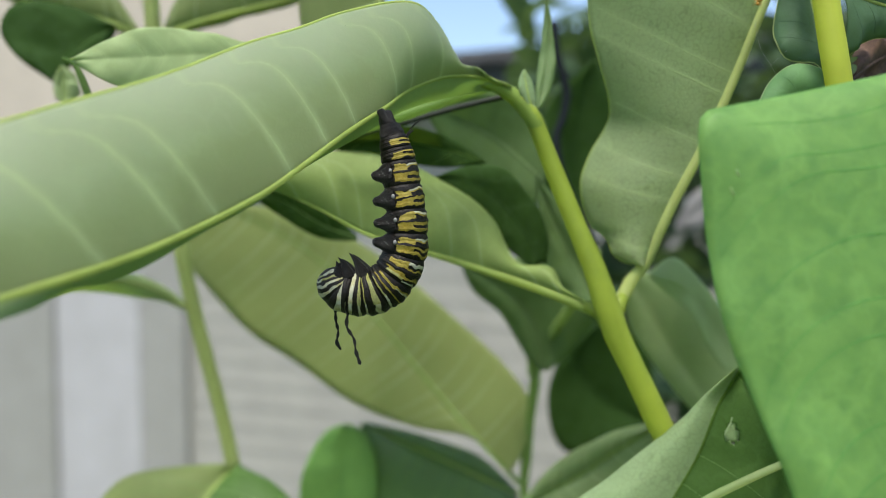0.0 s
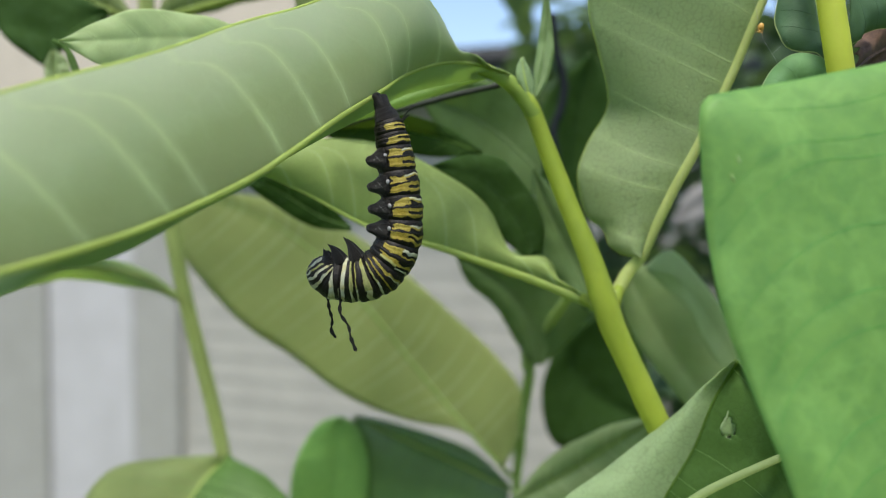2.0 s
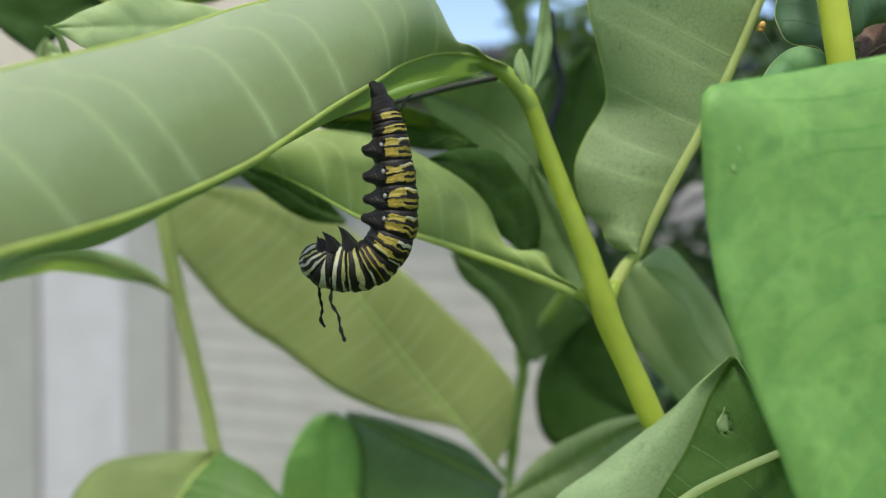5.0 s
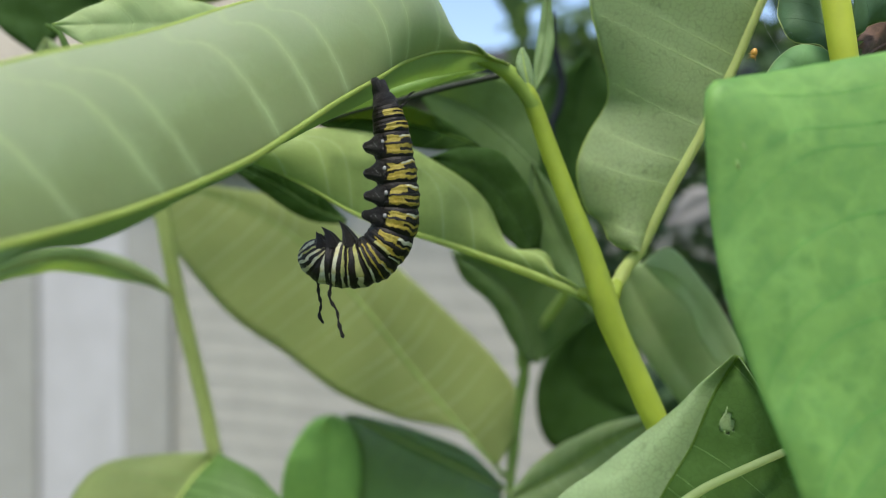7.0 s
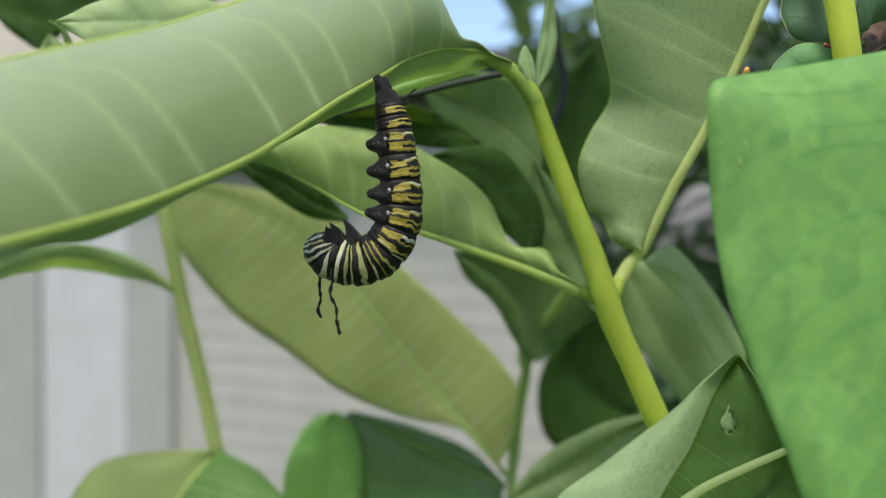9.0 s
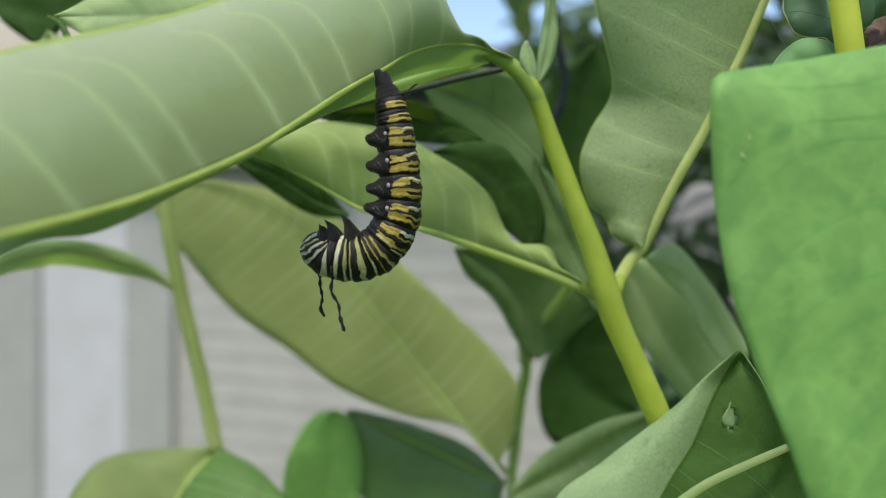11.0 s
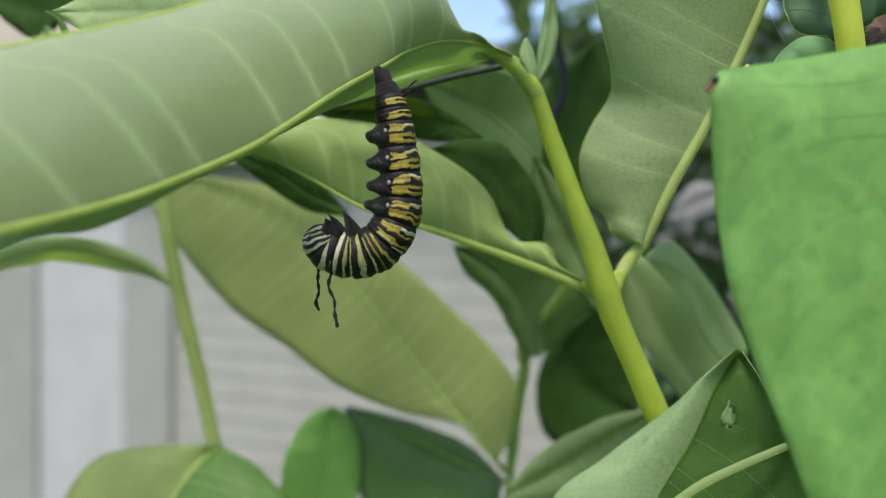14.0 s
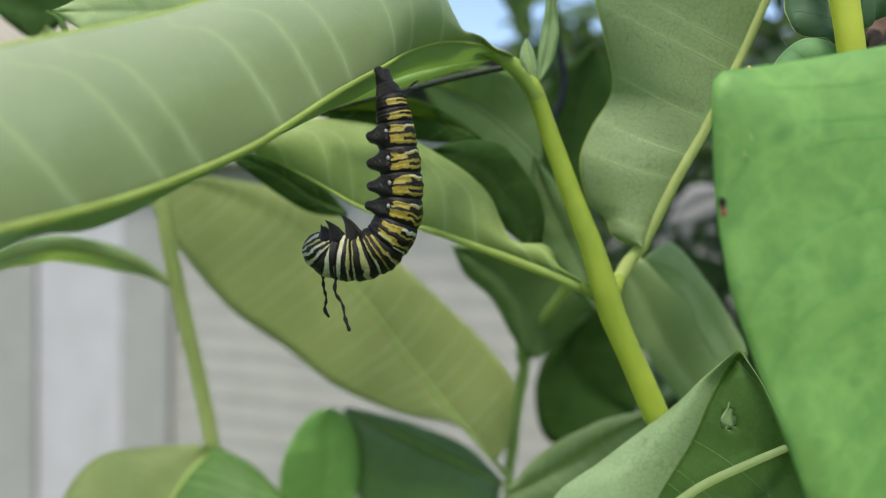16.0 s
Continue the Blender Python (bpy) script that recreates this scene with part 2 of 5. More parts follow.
def empty(name, at, label, category, group=""):
    ob = new(name)
    ob.empty_display_size = 0.01
    ob.location = at
    return tagged(ob, label, category, group)


def spline(points, n):
    """n + 1 points evenly spread along a smooth curve through the given ones."""
    p = [Vector(q) for q in points]
    if len(p) == 2:
        return [p[0].lerp(p[1], i / n) for i in range(n + 1)]
    ext = [p[0] * 2 - p[1], *p, p[-1] * 2 - p[-2]]
    dense = []
    for i in range(1, len(ext) - 2):
        a, b, c, d = ext[i - 1:i + 3]
        t1 = max((b - a).length, 1e-9) ** 0.5
        t2 = t1 + max((c - b).length, 1e-9) ** 0.5
        t3 = t2 + max((d - c).length, 1e-9) ** 0.5
        for k in range(16):
            t = t1 + (t2 - t1) * k / 16
            a1, a2, a3 = a.lerp(b, t / t1), b.lerp(c, (t - t1) / (t2 - t1)), c.lerp(d, (t - t2) / (t3 - t2))
            dense.append(a1.lerp(a2, t / t2).lerp(a2.lerp(a3, (t - t1) / (t3 - t1)), (t - t1) / (t2 - t1)))
    dense.append(p[-1])
    length = [0.0]
    for a, b in zip(dense, dense[1:]):
        length.append(length[-1] + (b - a).length)
    out, j = [], 0
    for i in range(n + 1):
        want = length[-1] * i / n
        while j < len(dense) - 2 and length[j + 1] < want:
            j += 1
        span = length[j + 1] - length[j] or 1e-9
        out.append(dense[j].lerp(dense[j + 1], min(1.0, (want - length[j]) / span)))
    return out


def tube(bm, line, radii, sides=8, cap=True, flat=1.0, side=None):
    """A tube round a line of points; radii: one for each point. flat squeezes it along `side`."""
    rings, last = [], None
    for i, p in enumerate(line):
        d = (line[min(i + 1, len(line) - 1)] - line[max(i - 1, 0)]).normalized()
        if last is None:
            last = Vector((0, 0, 1)) if abs(d.z) < 0.8 else Vector((1, 0, 0))
            if side is not None:
                last = Vector(side)
        a = (last - d * last.dot(d)).normalized()
        last = a
        b = d.cross(a)
        r = radii[i]
        rings.append([bm.verts.new(p + a * (r * flat * math.cos(math.tau * k / sides)) + b * (r * math.sin(math.tau * k / sides))) for k in range(sides)])
    for u, v in zip(rings, rings[1:]):
        for k in range(sides):
            bm.faces.new((u[k], u[(k + 1) % sides], v[(k + 1) % sides], v[k]))
    if cap:
        bm.faces.new(rings[0][::-1])
        bm.faces.new(rings[-1])
    return rings


def ridge(bm, rows, widths, high, sides=8):
    """A flat ridge along rows of (place, normal): widths on each side, raised by high."""
    rings = []
    for i, (p, n) in enumerate(rows):
        d = (rows[min(i + 1, len(rows) - 1)][0] - rows[max(i - 1, 0)][0]).normalized()
        b = d.cross(n).normalized()
        rings.append([bm.verts.new(p + b * (widths[i] * math.cos(math.tau * k / sides)) + n * (high * math.sin(math.tau * k / sides))) for k in range(sides)])
    for u, v in zip(rings, rings[1:]):
        for k in range(sides):
            bm.faces.new((u[k], u[(k + 1) % sides], v[(k + 1) % sides], v[k]))
    bm.faces.new(rings[0][::-1])
    bm.faces.new(rings[-1])


def mm(points, origin=(0, 0, 0)):
    o = Vector(origin)
    return [(Vector(p) - o) * MM for p in points]


def box(bm, lo, hi):
    v = [bm.verts.new((x, y, z)) for x in (lo[0], hi[0]) for y in (lo[1], hi[1]) for z in (lo[2], hi[2])]
    for f in ((0, 1, 3, 2), (4, 6, 7, 5), (0, 4, 5, 1), (2, 3, 7, 6), (0, 2, 6, 4), (1, 5, 7, 3)):
        bm.faces.new([v[i] for i in f])


# ---- plants ----
def leaf(plant, rib, left, right, front, back, label="", petiole=(), bulge=(1.5, 1.5), veins=7, rib_r=(1.0, 0.35), slant=0.16,
         vein_r=0.24, thick=0.28, nu=34, nv=8, wave=0.35, rim=0.0, rib_mat=None, vein_mat=None, holes=(), sides=(1, -1), name="leaf", arch=0.0, rim_mat=None, halo=0.0, forks=True):
    """A leaf lofted between its left margin, midrib and right margin (mm, base to tip): blade, midrib, side veins, rim."""
    dull = (UPPER, UPPER_DARK_SHADE)
    first, second = front if isinstance(front, tuple) else (front, front)
    rib_mat = rib_mat or (UPPER_RIB if first in dull else RIB)
    vein_of = {1: vein_mat or (UPPER_VEIN if first in dull else VEIN), -1: vein_mat or (UPPER_VEIN if second in dull else VEIN)}
    o = plant["at"]
    c, l, r = (spline(mm(q, o), nu) for q in (rib, left, right))
    tang = [(c[min(i + 1, nu)] - c[max(i - 1, 0)]).normalized() for i in range(nu + 1)]
    # front: the side whose normal points to -y
    normals = {}
    for s, m in ((1, l), (-1, r)):
        normals[s] = []
        for i in range(nu + 1):
            k = min(max(i, 2), nu - 2)
            n = tang[k].cross(m[k] - c[k])
            normals[s].append(n.normalized() if n.length > 1e-9 else Vector((0, -1, 0)))
    mean = sum(normals[1], Vector()) - sum(normals[-1], Vector())
    flip = -1 if mean.y > 0 else 1
    phase = random.random() * 20

    def surf(u, v):
        """u: 0 to 1 along, v: -1 to 1 across; place and front normal."""
        s = 1 if v >= 0 else -1
        x = min(max(u, 0.0), 1.0) * nu
        i = min(int(x), nu - 1)
        f = x - i
        m = l if s == 1 else r
        a, b = c[i].lerp(c[i + 1], f), m[i].lerp(m[i + 1], f)
        n = (normals[s][i].lerp(normals[s][i + 1], f)) * (s * flip)
        w = abs(v)
        h = bulge[0 if s == 1 else 1] * MM * 4 * w * (1 - w)
        h += wave * MM * w * (math.sin(u * 17 + phase + v * 2) + 0.6 * math.sin(u * 31 + phase * 2 - v * 3))
        return a.lerp(b, w) + n * h, n

    long = sum((b - a).length for a, b in zip(c, c[1:]))
    starts = [0.06 + 0.86 * (k + 0.25 * math.sin(k * 2.3 + phase)) / max(1, veins) for k in range(veins)]

    def near_vein(u, v):
        """1 on a side vein, falling off over `halo` millimetres."""
        w = abs(v)
        if not halo or (1 if v >= 0 else -1) not in sides:
            return 0.0
        best = 0.0
        for u0 in starts:
            if arch:
                q = 1 - max(0.0, 1 - w / 0.86) ** 0.8
                at = u0 + slant * q + arch * q ** 9
            else:
                at = u0 + slant * w ** 1.3 * (1 - 0.5 * u0)
            best = max(best, math.exp(-((u - at) * long / (halo * MM)) ** 2))
        return best * (1 - 0.6 * w * w)

    bm = bmesh.new()
    vein_at = bm.verts.layers.float.new("vein")
    across_at = bm.verts.layers.float.new("across")
    half = thick * MM / 2
    grid = []
    for i in range(nu + 1):
        row = []
        for j in range(-nv, nv + 1):
            p, n = surf(i / nu, j / nv)
            if j == 0:
                n = (surf(i / nu, 1e-3)[1] + surf(i / nu, -1e-3)[1]).normalized()
            row.append((bm.verts.new(p + n * half), bm.verts.new(p - n * half)))
            for vert in row[-1]:
                vert[vein_at] = near_vein(i / nu, j / nv)
                vert[across_at] = abs(j / nv)
        grid.append(row)

    def gone(i, j):
        return any((((i + 0.5) / nu - hu) / ru) ** 2 + (((j + 0.5 - nv) / nv - hv) / rv) ** 2 < 1 for hu, hv, ru, rv in holes)

    for i in range(nu):
        for j in range(2 * nv):
            if gone(i, j):
                continue
            q = (grid[i][j], grid[i + 1][j], grid[i + 1][j + 1], grid[i][j + 1])
            f = bm.faces.new([x[0] for x in q])
            f.material_index = 0 if j >= nv else 2
            f = bm.faces.new([x[1] for x in reversed(q)])
            f.material_index = 1
            for (di, dj), (e0, e1) in {(-1, 0): (3, 0), (1, 0): (1, 2), (0, -1): (0, 1), (0, 1): (2, 3)}.items():
                ii, jj = i + di, j + dj
                if ii < 0 or jj < 0 or ii >= nu or jj >= 2 * nv or gone(ii, jj):
                    a, b = q[e0], q[e1]
                    bm.faces.new((a[0], a[1], b[1], b[0]))
    bmesh.ops.recalc_face_normals(bm, faces=bm.faces)
    blade = part(name, bm, [first, back, second], plant["root"], label)
    # midrib with its petiole
    if rib_r:
        bm = bmesh.new()
        line = [surf(i / nu, 0.0)[0] for i in range(nu + 1)]
        radii = [MM * (rib_r[0] + (rib_r[1] - rib_r[0]) * (i / nu) ** 0.8) for i in range(nu + 1)]
        if petiole:
            stalk = spline(mm(petiole, o) + [line[0]], 10)[:-1]
            line = stalk + line
            radii = [MM * rib_r[0] * (1.35 - 0.35 * i / 10) for i in range(10)] + radii
        tube(bm, line, radii, 8)
        part("midrib", bm, rib_mat, blade)
    for s in sides:
        for k in range(veins):
            u0 = starts[k]
            n = 18
            ways = [(u0 + slant * (w ** 1.3) * (1 - 0.5 * u0), w) for w in [0.94 * i / n for i in range(n + 1)]]
            if arch:
                ways = [(u0 + slant * q + arch * q ** 9, 0.86 * (1 - (1 - q) ** 1.25)) for q in [i / n for i in range(n + 1)]]
            line = [surf(min(1.0, a), s * w) for a, w in ways]
            if (line[-1][0] - line[0][0]).length < 2.5 * MM:
                continue
            if any(abs(u0 + slant * abs(hv) ** 1.3 * (1 - 0.5 * u0) - hu) < 1.6 * ru and s * hv > 0 for hu, hv, ru, _ in holes):
                continue
            bm = bmesh.new()
            ridge(bm, line, [MM * vein_r * (1.4 - 1.0 * i / n) for i in range(n + 1)], MM * (thick / 2 + (0.03 if arch else 0.055)))
            if arch and forks:
                # forks that join the next vein, and a few cross links
                for w0, du, dw, r in ((0.52, -0.030, 0.34, 0.55), (0.30, 0.034, 0.24, 0.38)):
                    fork = []
                    for i in range(7):
                        q = i / 6
                        at = u0 + slant * (w0 / 0.86) + du * q ** 1.5
                        fork.append(surf(min(1.0, at), s * min(0.93, w0 + dw * q ** 0.8)))
                    ridge(bm, fork, [MM * vein_r * r * (1.1 - 0.5 * i / 6) for i in range(7)], MM * (thick / 2 + 0.02))
            part("side_vein", bm, vein_of[s], blade)
    if rim:
        for s in sides:
            bm = bmesh.new()
            tube(bm, [surf(i / nu, s * 1.0)[0] for i in range(nu + 1)], [MM * rim] * (nu + 1), 6)
            part("leaf_margin", bm, rim_mat or rib_mat, blade, "thin pale yellow-green leaf margin")
    return blade


def plant(at, label):
    root = empty("milkweed_plant", Vector(at) * MM, label, "milkweed plant", "milkweed plants")
    return {"root": root, "at": at}


def stem(pl, points, radii, label="", name="stem", knots=(), material=STEM):
    """A stem (mm): radii spread over its upper 250 mm at most, swollen knots at the given shares of that stretch."""
    full = spline(mm(points, pl["at"]), 900)
    total = sum((b - a).length for a, b in zip(full, full[1:]))
    top = min(1.0, 0.25 / total)
    last = int(900 * top)
    picks = [round(last * i / 48) for i in range(49)] + list(range(last + 30, 901, 30))
    line, rs = [full[i] for i in picks], []
    for i in picks:
        w = min(1.0, i / last)
        x = w * (len(radii) - 1)
        k = min(int(x), len(radii) - 2)
        r = radii[k] + (radii[k + 1] - radii[k]) * (x - k)
        for at, much in knots:
            r *= 1 + much * math.exp(-((w - at) / 0.022) ** 2)
        rs.append(r * MM * (1 + 0.02 * math.sin(i * 0.7)))
    bm = bmesh.new()
    tube(bm, line, rs, 20)
    return part(name, bm, material, pl["root"], label)


def ground_run(p, foot):
    """The rest of a stem, from its last seen point p down to its foot on the ground."""
    a, f = Vector(p), Vector((*foot, GROUND / MM))
    return [a.lerp(f, 0.3) + Vector((0, 0, -20)), a.lerp(f, 0.7) + Vector((0, 0, -8)), f]


# -- the plant with the caterpillar --
main = plant((75, 45, GROUND / MM), "tall milkweed plant with broad pale green leaves on a yellow-green stem")
stem(main, [(17.6, 33.6, 32.4), (18.8, 33.6, 30.9), (20.4, 34.0, 28.3), (25.3, 35.0, 16.4), (30.9, 34.0, 2.1), (33.7, 33.0, -4.8), (37.1, 32.0, -15.5), (38.3, 32.0, -19.3), (44.9, 31.0, -33.6), (49.0, 30.0, -42.8), (57.0, 30.0, -59.9)] + ground_run((57.0, 30.0, -59.9), (75, 45)),
     (1.85, 2.2, 2.75, 2.8, 2.8, 2.85, 2.9, 2.95, 3.0, 3.0), "smooth yellow-green stem", knots=((0.205, 0.14),))
# swollen joint where two leaf stalks meet the stem
stem(main, [(33.1, 37.0, -14.9), (35.7, 34.5, -16.1), (37.8, 32.0, -18.0)], (1.15, 1.9, 1.8), "swollen leaf joint", "leaf_joint")
stem(main, [(41.4, 35.2, -11.9), (40.2, 33.8, -13.8), (37.9, 31.9, -18.4)], (1.0, 1.75, 1.8), "swollen leaf joint", "leaf_joint")
# the far margin of the hanging leaf, curled up into the light
stem(main, [(-24.8, 38.0, 23.4), (-16.5, 36.5, 26.4), (-4.0, 35.5, 30.4), (3.4, 35.0, 32.7), (10.9, 35.0, 34.4)], (0.5, 1.15, 1.3, 1.1, 0.4), "pale curled margin of the large leaf", "leaf_margin", material=UPPER_RIB)
stem(main, [(7.0, 31.5, 35.4), (10.0, 32.3, 35.2), (13.6, 33.0, 34.2), (17.4, 33.6, 31.6), (20.9, 34.0, 27.0), (23.3, 34.6, 21.6)], (0.6, 1.35, 1.8, 1.95, 1.8, 1.0), "dull green leaf stalk", "petiole", material=PETIOLE)
# the leaf from which the caterpillar hangs, folded along its midrib
leaf(main, [(15.2, 32.8, 33.9), (9.1, 30.0, 36.0), (1.8, 25.0, 35.5), (-6.0, 15.0, 31.1), (-10.4, 5.0, 26.0), (-16.4, -5.0, 20.1), (-23.9, -14.0, 12.7), (-28.1, -18.0, 9.1), (-40.0, -30.0, 1.5), (-50.8, -42.0, -3.3), (-59.5, -48.0, -6.3), (-69.0, -54.0, -8.8)],
     [(14.8, 32.8, 34.8), (9.1, 30.0, 36.6), (3.7, 28.0, 37.3), (1.9, 26.5, 41.5), (-0.5, 24.0, 46.0), (-4.7, 18.0, 48.8), (-18.2, 7.0, 44.1), (-26.5, -2.0, 38.1), (-33.8, -10.0, 33.3), (-45.5, -24.0, 25.1), (-55.3, -34.0, 19.3), (-63.6, -42.0, 14.1), (-66.6, -50.0, 3.3), (-69.0, -54.0, -8.5)],
     [(15.4, 33.2, 33.2), (10.3, 33.2, 33.9), (3.2, 33.0, 32.7), (-6.9, 28.0, 28.6), (-15.8, 17.0, 23.4), (-23.0, 4.0, 16.2), (-30.6, -8.0, 9.6), (-40.5, -22.0, 1.6), (-47.6, -28.0, -2.9), (-49.4, -33.0, -3.8), (-49.9, -38.0, -4.7), (-50.8, -42.0, -5.8), (-69.0, -54.0, -11.0)],
     (UNDER_HAZE, UNDER_FAR_LIT), UPPER, "large pale green leaf folded along its midrib, underside showing",
     bulge=(1.8, 0.5), veins=11, rib_r=(0.36, 0.6), rib_mat=RIB_SOFT, rim_mat=RIB, vein_mat=VEIN_SOFT, vein_r=0.2, slant=0.03, arch=0.035, nu=150, nv=26, sides=(1,), wave=0.5, rim=0.3, halo=0.62, forks=False)
# the leaf behind the caterpillar
leaf(main, [(34.9, 38.0, -16.0), (25.0, 41.0, -12.1), (14.7, 43.0, -8.5), (1.5, 44.0, -4.2), (-17.1, 44.0, 1.5), (-30.3, 44.0, 8.5), (-43.1, 43.0, 14.1), (-50.6, 42.0, 16.8)],
     [(34.9, 38.0, -15.6), (28.9, 41.0, -11.8), (26.0, 43.0, -6.5), (18.3, 45.0, -5.8), (15.3, 46.0, -0.7), (12.9, 47.0, 4.6), (7.7, 47.0, 9.9), (-1.5, 47.0, 15.4), (-9.6, 47.0, 19.4), (-17.5, 46.0, 21.4), (-27.9, 45.0, 21.7), (-39.3, 43.0, 18.7), (-50.7, 42.0, 17.1)],
     [(35.1, 39.0, -16.1), (26.0, 48.0, -11.0), (15.3, 49.9, -6.9), (1.5, 49.9, -2.4), (-17.7, 49.9, 3.8), (-31.3, 49.9, 10.6), (-44.6, 49.0, 15.8), (-50.9, 43.0, 17.1)],
     UNDER_OLIVE, UPPER, "pale green leaf with a yellow-green midrib and wavy margin", petiole=[(36.4, 31.0, -15.8), (35.8, 34.0, -16.0)], bulge=(2.5, 0.0), veins=8,
     rib_r=(1.5, 0.06), vein_r=0.22, vein_mat=VEIN_SOFT, rim=0.16, nu=90, nv=20, wave=0.3, slant=0.10, arch=0.10, sides=(1,), halo=0.8, forks=False)
# dark leaf added to stand for the shadow strip below the pale leaf
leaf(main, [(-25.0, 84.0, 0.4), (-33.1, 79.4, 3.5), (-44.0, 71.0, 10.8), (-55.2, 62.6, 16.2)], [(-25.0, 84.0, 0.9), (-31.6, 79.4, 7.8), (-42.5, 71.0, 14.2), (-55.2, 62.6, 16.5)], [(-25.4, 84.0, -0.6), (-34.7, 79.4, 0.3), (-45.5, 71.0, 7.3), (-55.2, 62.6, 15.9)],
     UPPER_DARK_SHADE, UNDER, "dark green leaf, shade put into its colour", veins=4, rib_r=(0.4, 0.2), vein_r=0.1, bulge=(0.3, 0.3))
# the pale upright leaf beside the stem
leaf(main, [(46.0, 35.0, -5.5), (51.6, 32.0, 8.6), (56.8, 30.0, 19.5), (62.9, 28.0, 34.2), (67.8, 26.0, 47.9), (74.3, 24.0, 64.6), (80.8, 20.0, 83.1)],
     [(45.8, 35.0, -5.4), (42.0, 36.0, -4.9), (39.3, 37.0, -2.9), (38.6, 38.0, -0.4), (37.2, 39.0, 1.6), (34.9, 40.0, 3.5), (32.4, 40.0, 13.1), (34.5, 40.0, 20.2), (38.4, 38.0, 27.7), (38.2, 36.0, 31.7), (35.6, 34.0, 39.9), (32.9, 32.0, 49.0), (33.4, 28.0, 61.9), (54.1, 24.0, 79.0), (80.8, 20.0, 83.3)],
     [(46.9, 37.0, -5.3), (51.5, 50.0, 0.5), (61.3, 71.0, 10.5), (70.8, 79.4, 25.3), (78.2, 75.2, 44.4), (80.9, 62.6, 59.1), (81.6, 44.0, 73.0), (81.9, 22.0, 84.2)],
     UNDER_NET, UPPER, "pale grey-green leaf underside with a raised cream midrib", petiole=[(38.3, 33.0, -14.6), (40.8, 35.0, -13.0), (43.2, 35.3, -8.8)], bulge=(2.5, 0.0), veins=10, rib_r=(1.3, 0.8), vein_r=0.18, halo=0.7,
     rim=0.2, rim_mat=RIB, slant=0.055, rib_mat=RIB_PALE, vein_mat=VEIN_SOFT, nu=120, nv=24, wave=0.3, sides=(1,))
# young leaves at the top of the stem
leaf(main, [(20.2, 33.0, 29.4), (19.1, 32.0, 33.0), (18.2, 32.0, 38.1)], [(20.0, 33.0, 29.4), (17.4, 32.0, 33.0), (17.2, 32.0, 36.0), (18.1, 32.0, 38.1)], [(20.5, 33.0, 29.4), (21.1, 34.0, 32.9), (19.9, 33.0, 36.3), (18.4, 32.0, 38.1)],
     UNDER_PALE, UPPER, "small pale young leaf", wave=0.03, bulge=(0.5, 0.5), veins=0, rib_r=(0.5, 0.2), nu=16, nv=5)
leaf(main, [(21.7, 36.0, 29.5), (23.8, 38.0, 36.9), (25.0, 40.0, 46.2), (24.5, 40.0, 56.3)], [(21.4, 36.0, 29.5), (21.8, 38.0, 36.8), (23.3, 40.0, 46.2), (24.4, 40.0, 56.3)], [(22.2, 36.0, 29.6), (25.9, 38.0, 36.9), (26.4, 40.0, 46.2), (24.6, 40.0, 56.3)],
     UPPER_SOFT, UPPER, "narrow green young leaf", bulge=(0.6, 0.6), veins=0, rib_r=(0.4, 0.2), rib_mat=UPPER_SOFT, nu=20, nv=5)
# leaves on the far side of the stem, some with shade in their colour
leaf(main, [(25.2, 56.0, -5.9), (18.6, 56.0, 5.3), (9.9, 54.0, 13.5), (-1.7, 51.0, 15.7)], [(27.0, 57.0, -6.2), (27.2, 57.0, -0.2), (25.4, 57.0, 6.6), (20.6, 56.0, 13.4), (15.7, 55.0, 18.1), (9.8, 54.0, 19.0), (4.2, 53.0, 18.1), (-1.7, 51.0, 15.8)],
     [(23.1, 56.0, -7.4), (13.0, 56.0, 1.0), (4.3, 54.0, 9.2), (-1.7, 51.0, 15.4)], UPPER_DARK_SHADE, UNDER, "dark green leaf, shade put into its colour", veins=4, rib_r=(0.4, 0.2), vein_r=0.1, bulge=(0.5, 0.5), vein_mat=UPPER_DARK_SHADE, rib_mat=UPPER_DARK_SHADE)
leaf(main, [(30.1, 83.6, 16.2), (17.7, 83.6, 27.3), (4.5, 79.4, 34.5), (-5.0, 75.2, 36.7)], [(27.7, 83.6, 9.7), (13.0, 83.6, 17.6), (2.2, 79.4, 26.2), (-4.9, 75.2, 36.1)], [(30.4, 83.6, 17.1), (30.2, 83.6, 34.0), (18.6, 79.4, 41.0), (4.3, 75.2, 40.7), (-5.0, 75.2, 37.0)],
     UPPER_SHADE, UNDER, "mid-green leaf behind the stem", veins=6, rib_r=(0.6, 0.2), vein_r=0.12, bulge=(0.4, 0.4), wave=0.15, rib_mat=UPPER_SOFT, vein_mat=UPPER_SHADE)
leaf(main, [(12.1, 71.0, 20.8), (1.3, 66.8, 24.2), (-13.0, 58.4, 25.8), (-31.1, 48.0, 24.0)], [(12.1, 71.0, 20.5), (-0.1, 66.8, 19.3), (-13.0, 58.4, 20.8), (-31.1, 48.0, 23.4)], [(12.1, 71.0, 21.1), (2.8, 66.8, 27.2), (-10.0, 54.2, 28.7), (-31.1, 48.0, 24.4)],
     UPPER_DARK_SHADE, UNDER, "dark green leaf, shade put into its colour", veins=5, rib_r=(0.4, 0.2), vein_r=0.1, bulge=(0.3, 0.3), rib_mat=UPPER, vein_mat=UPPER)
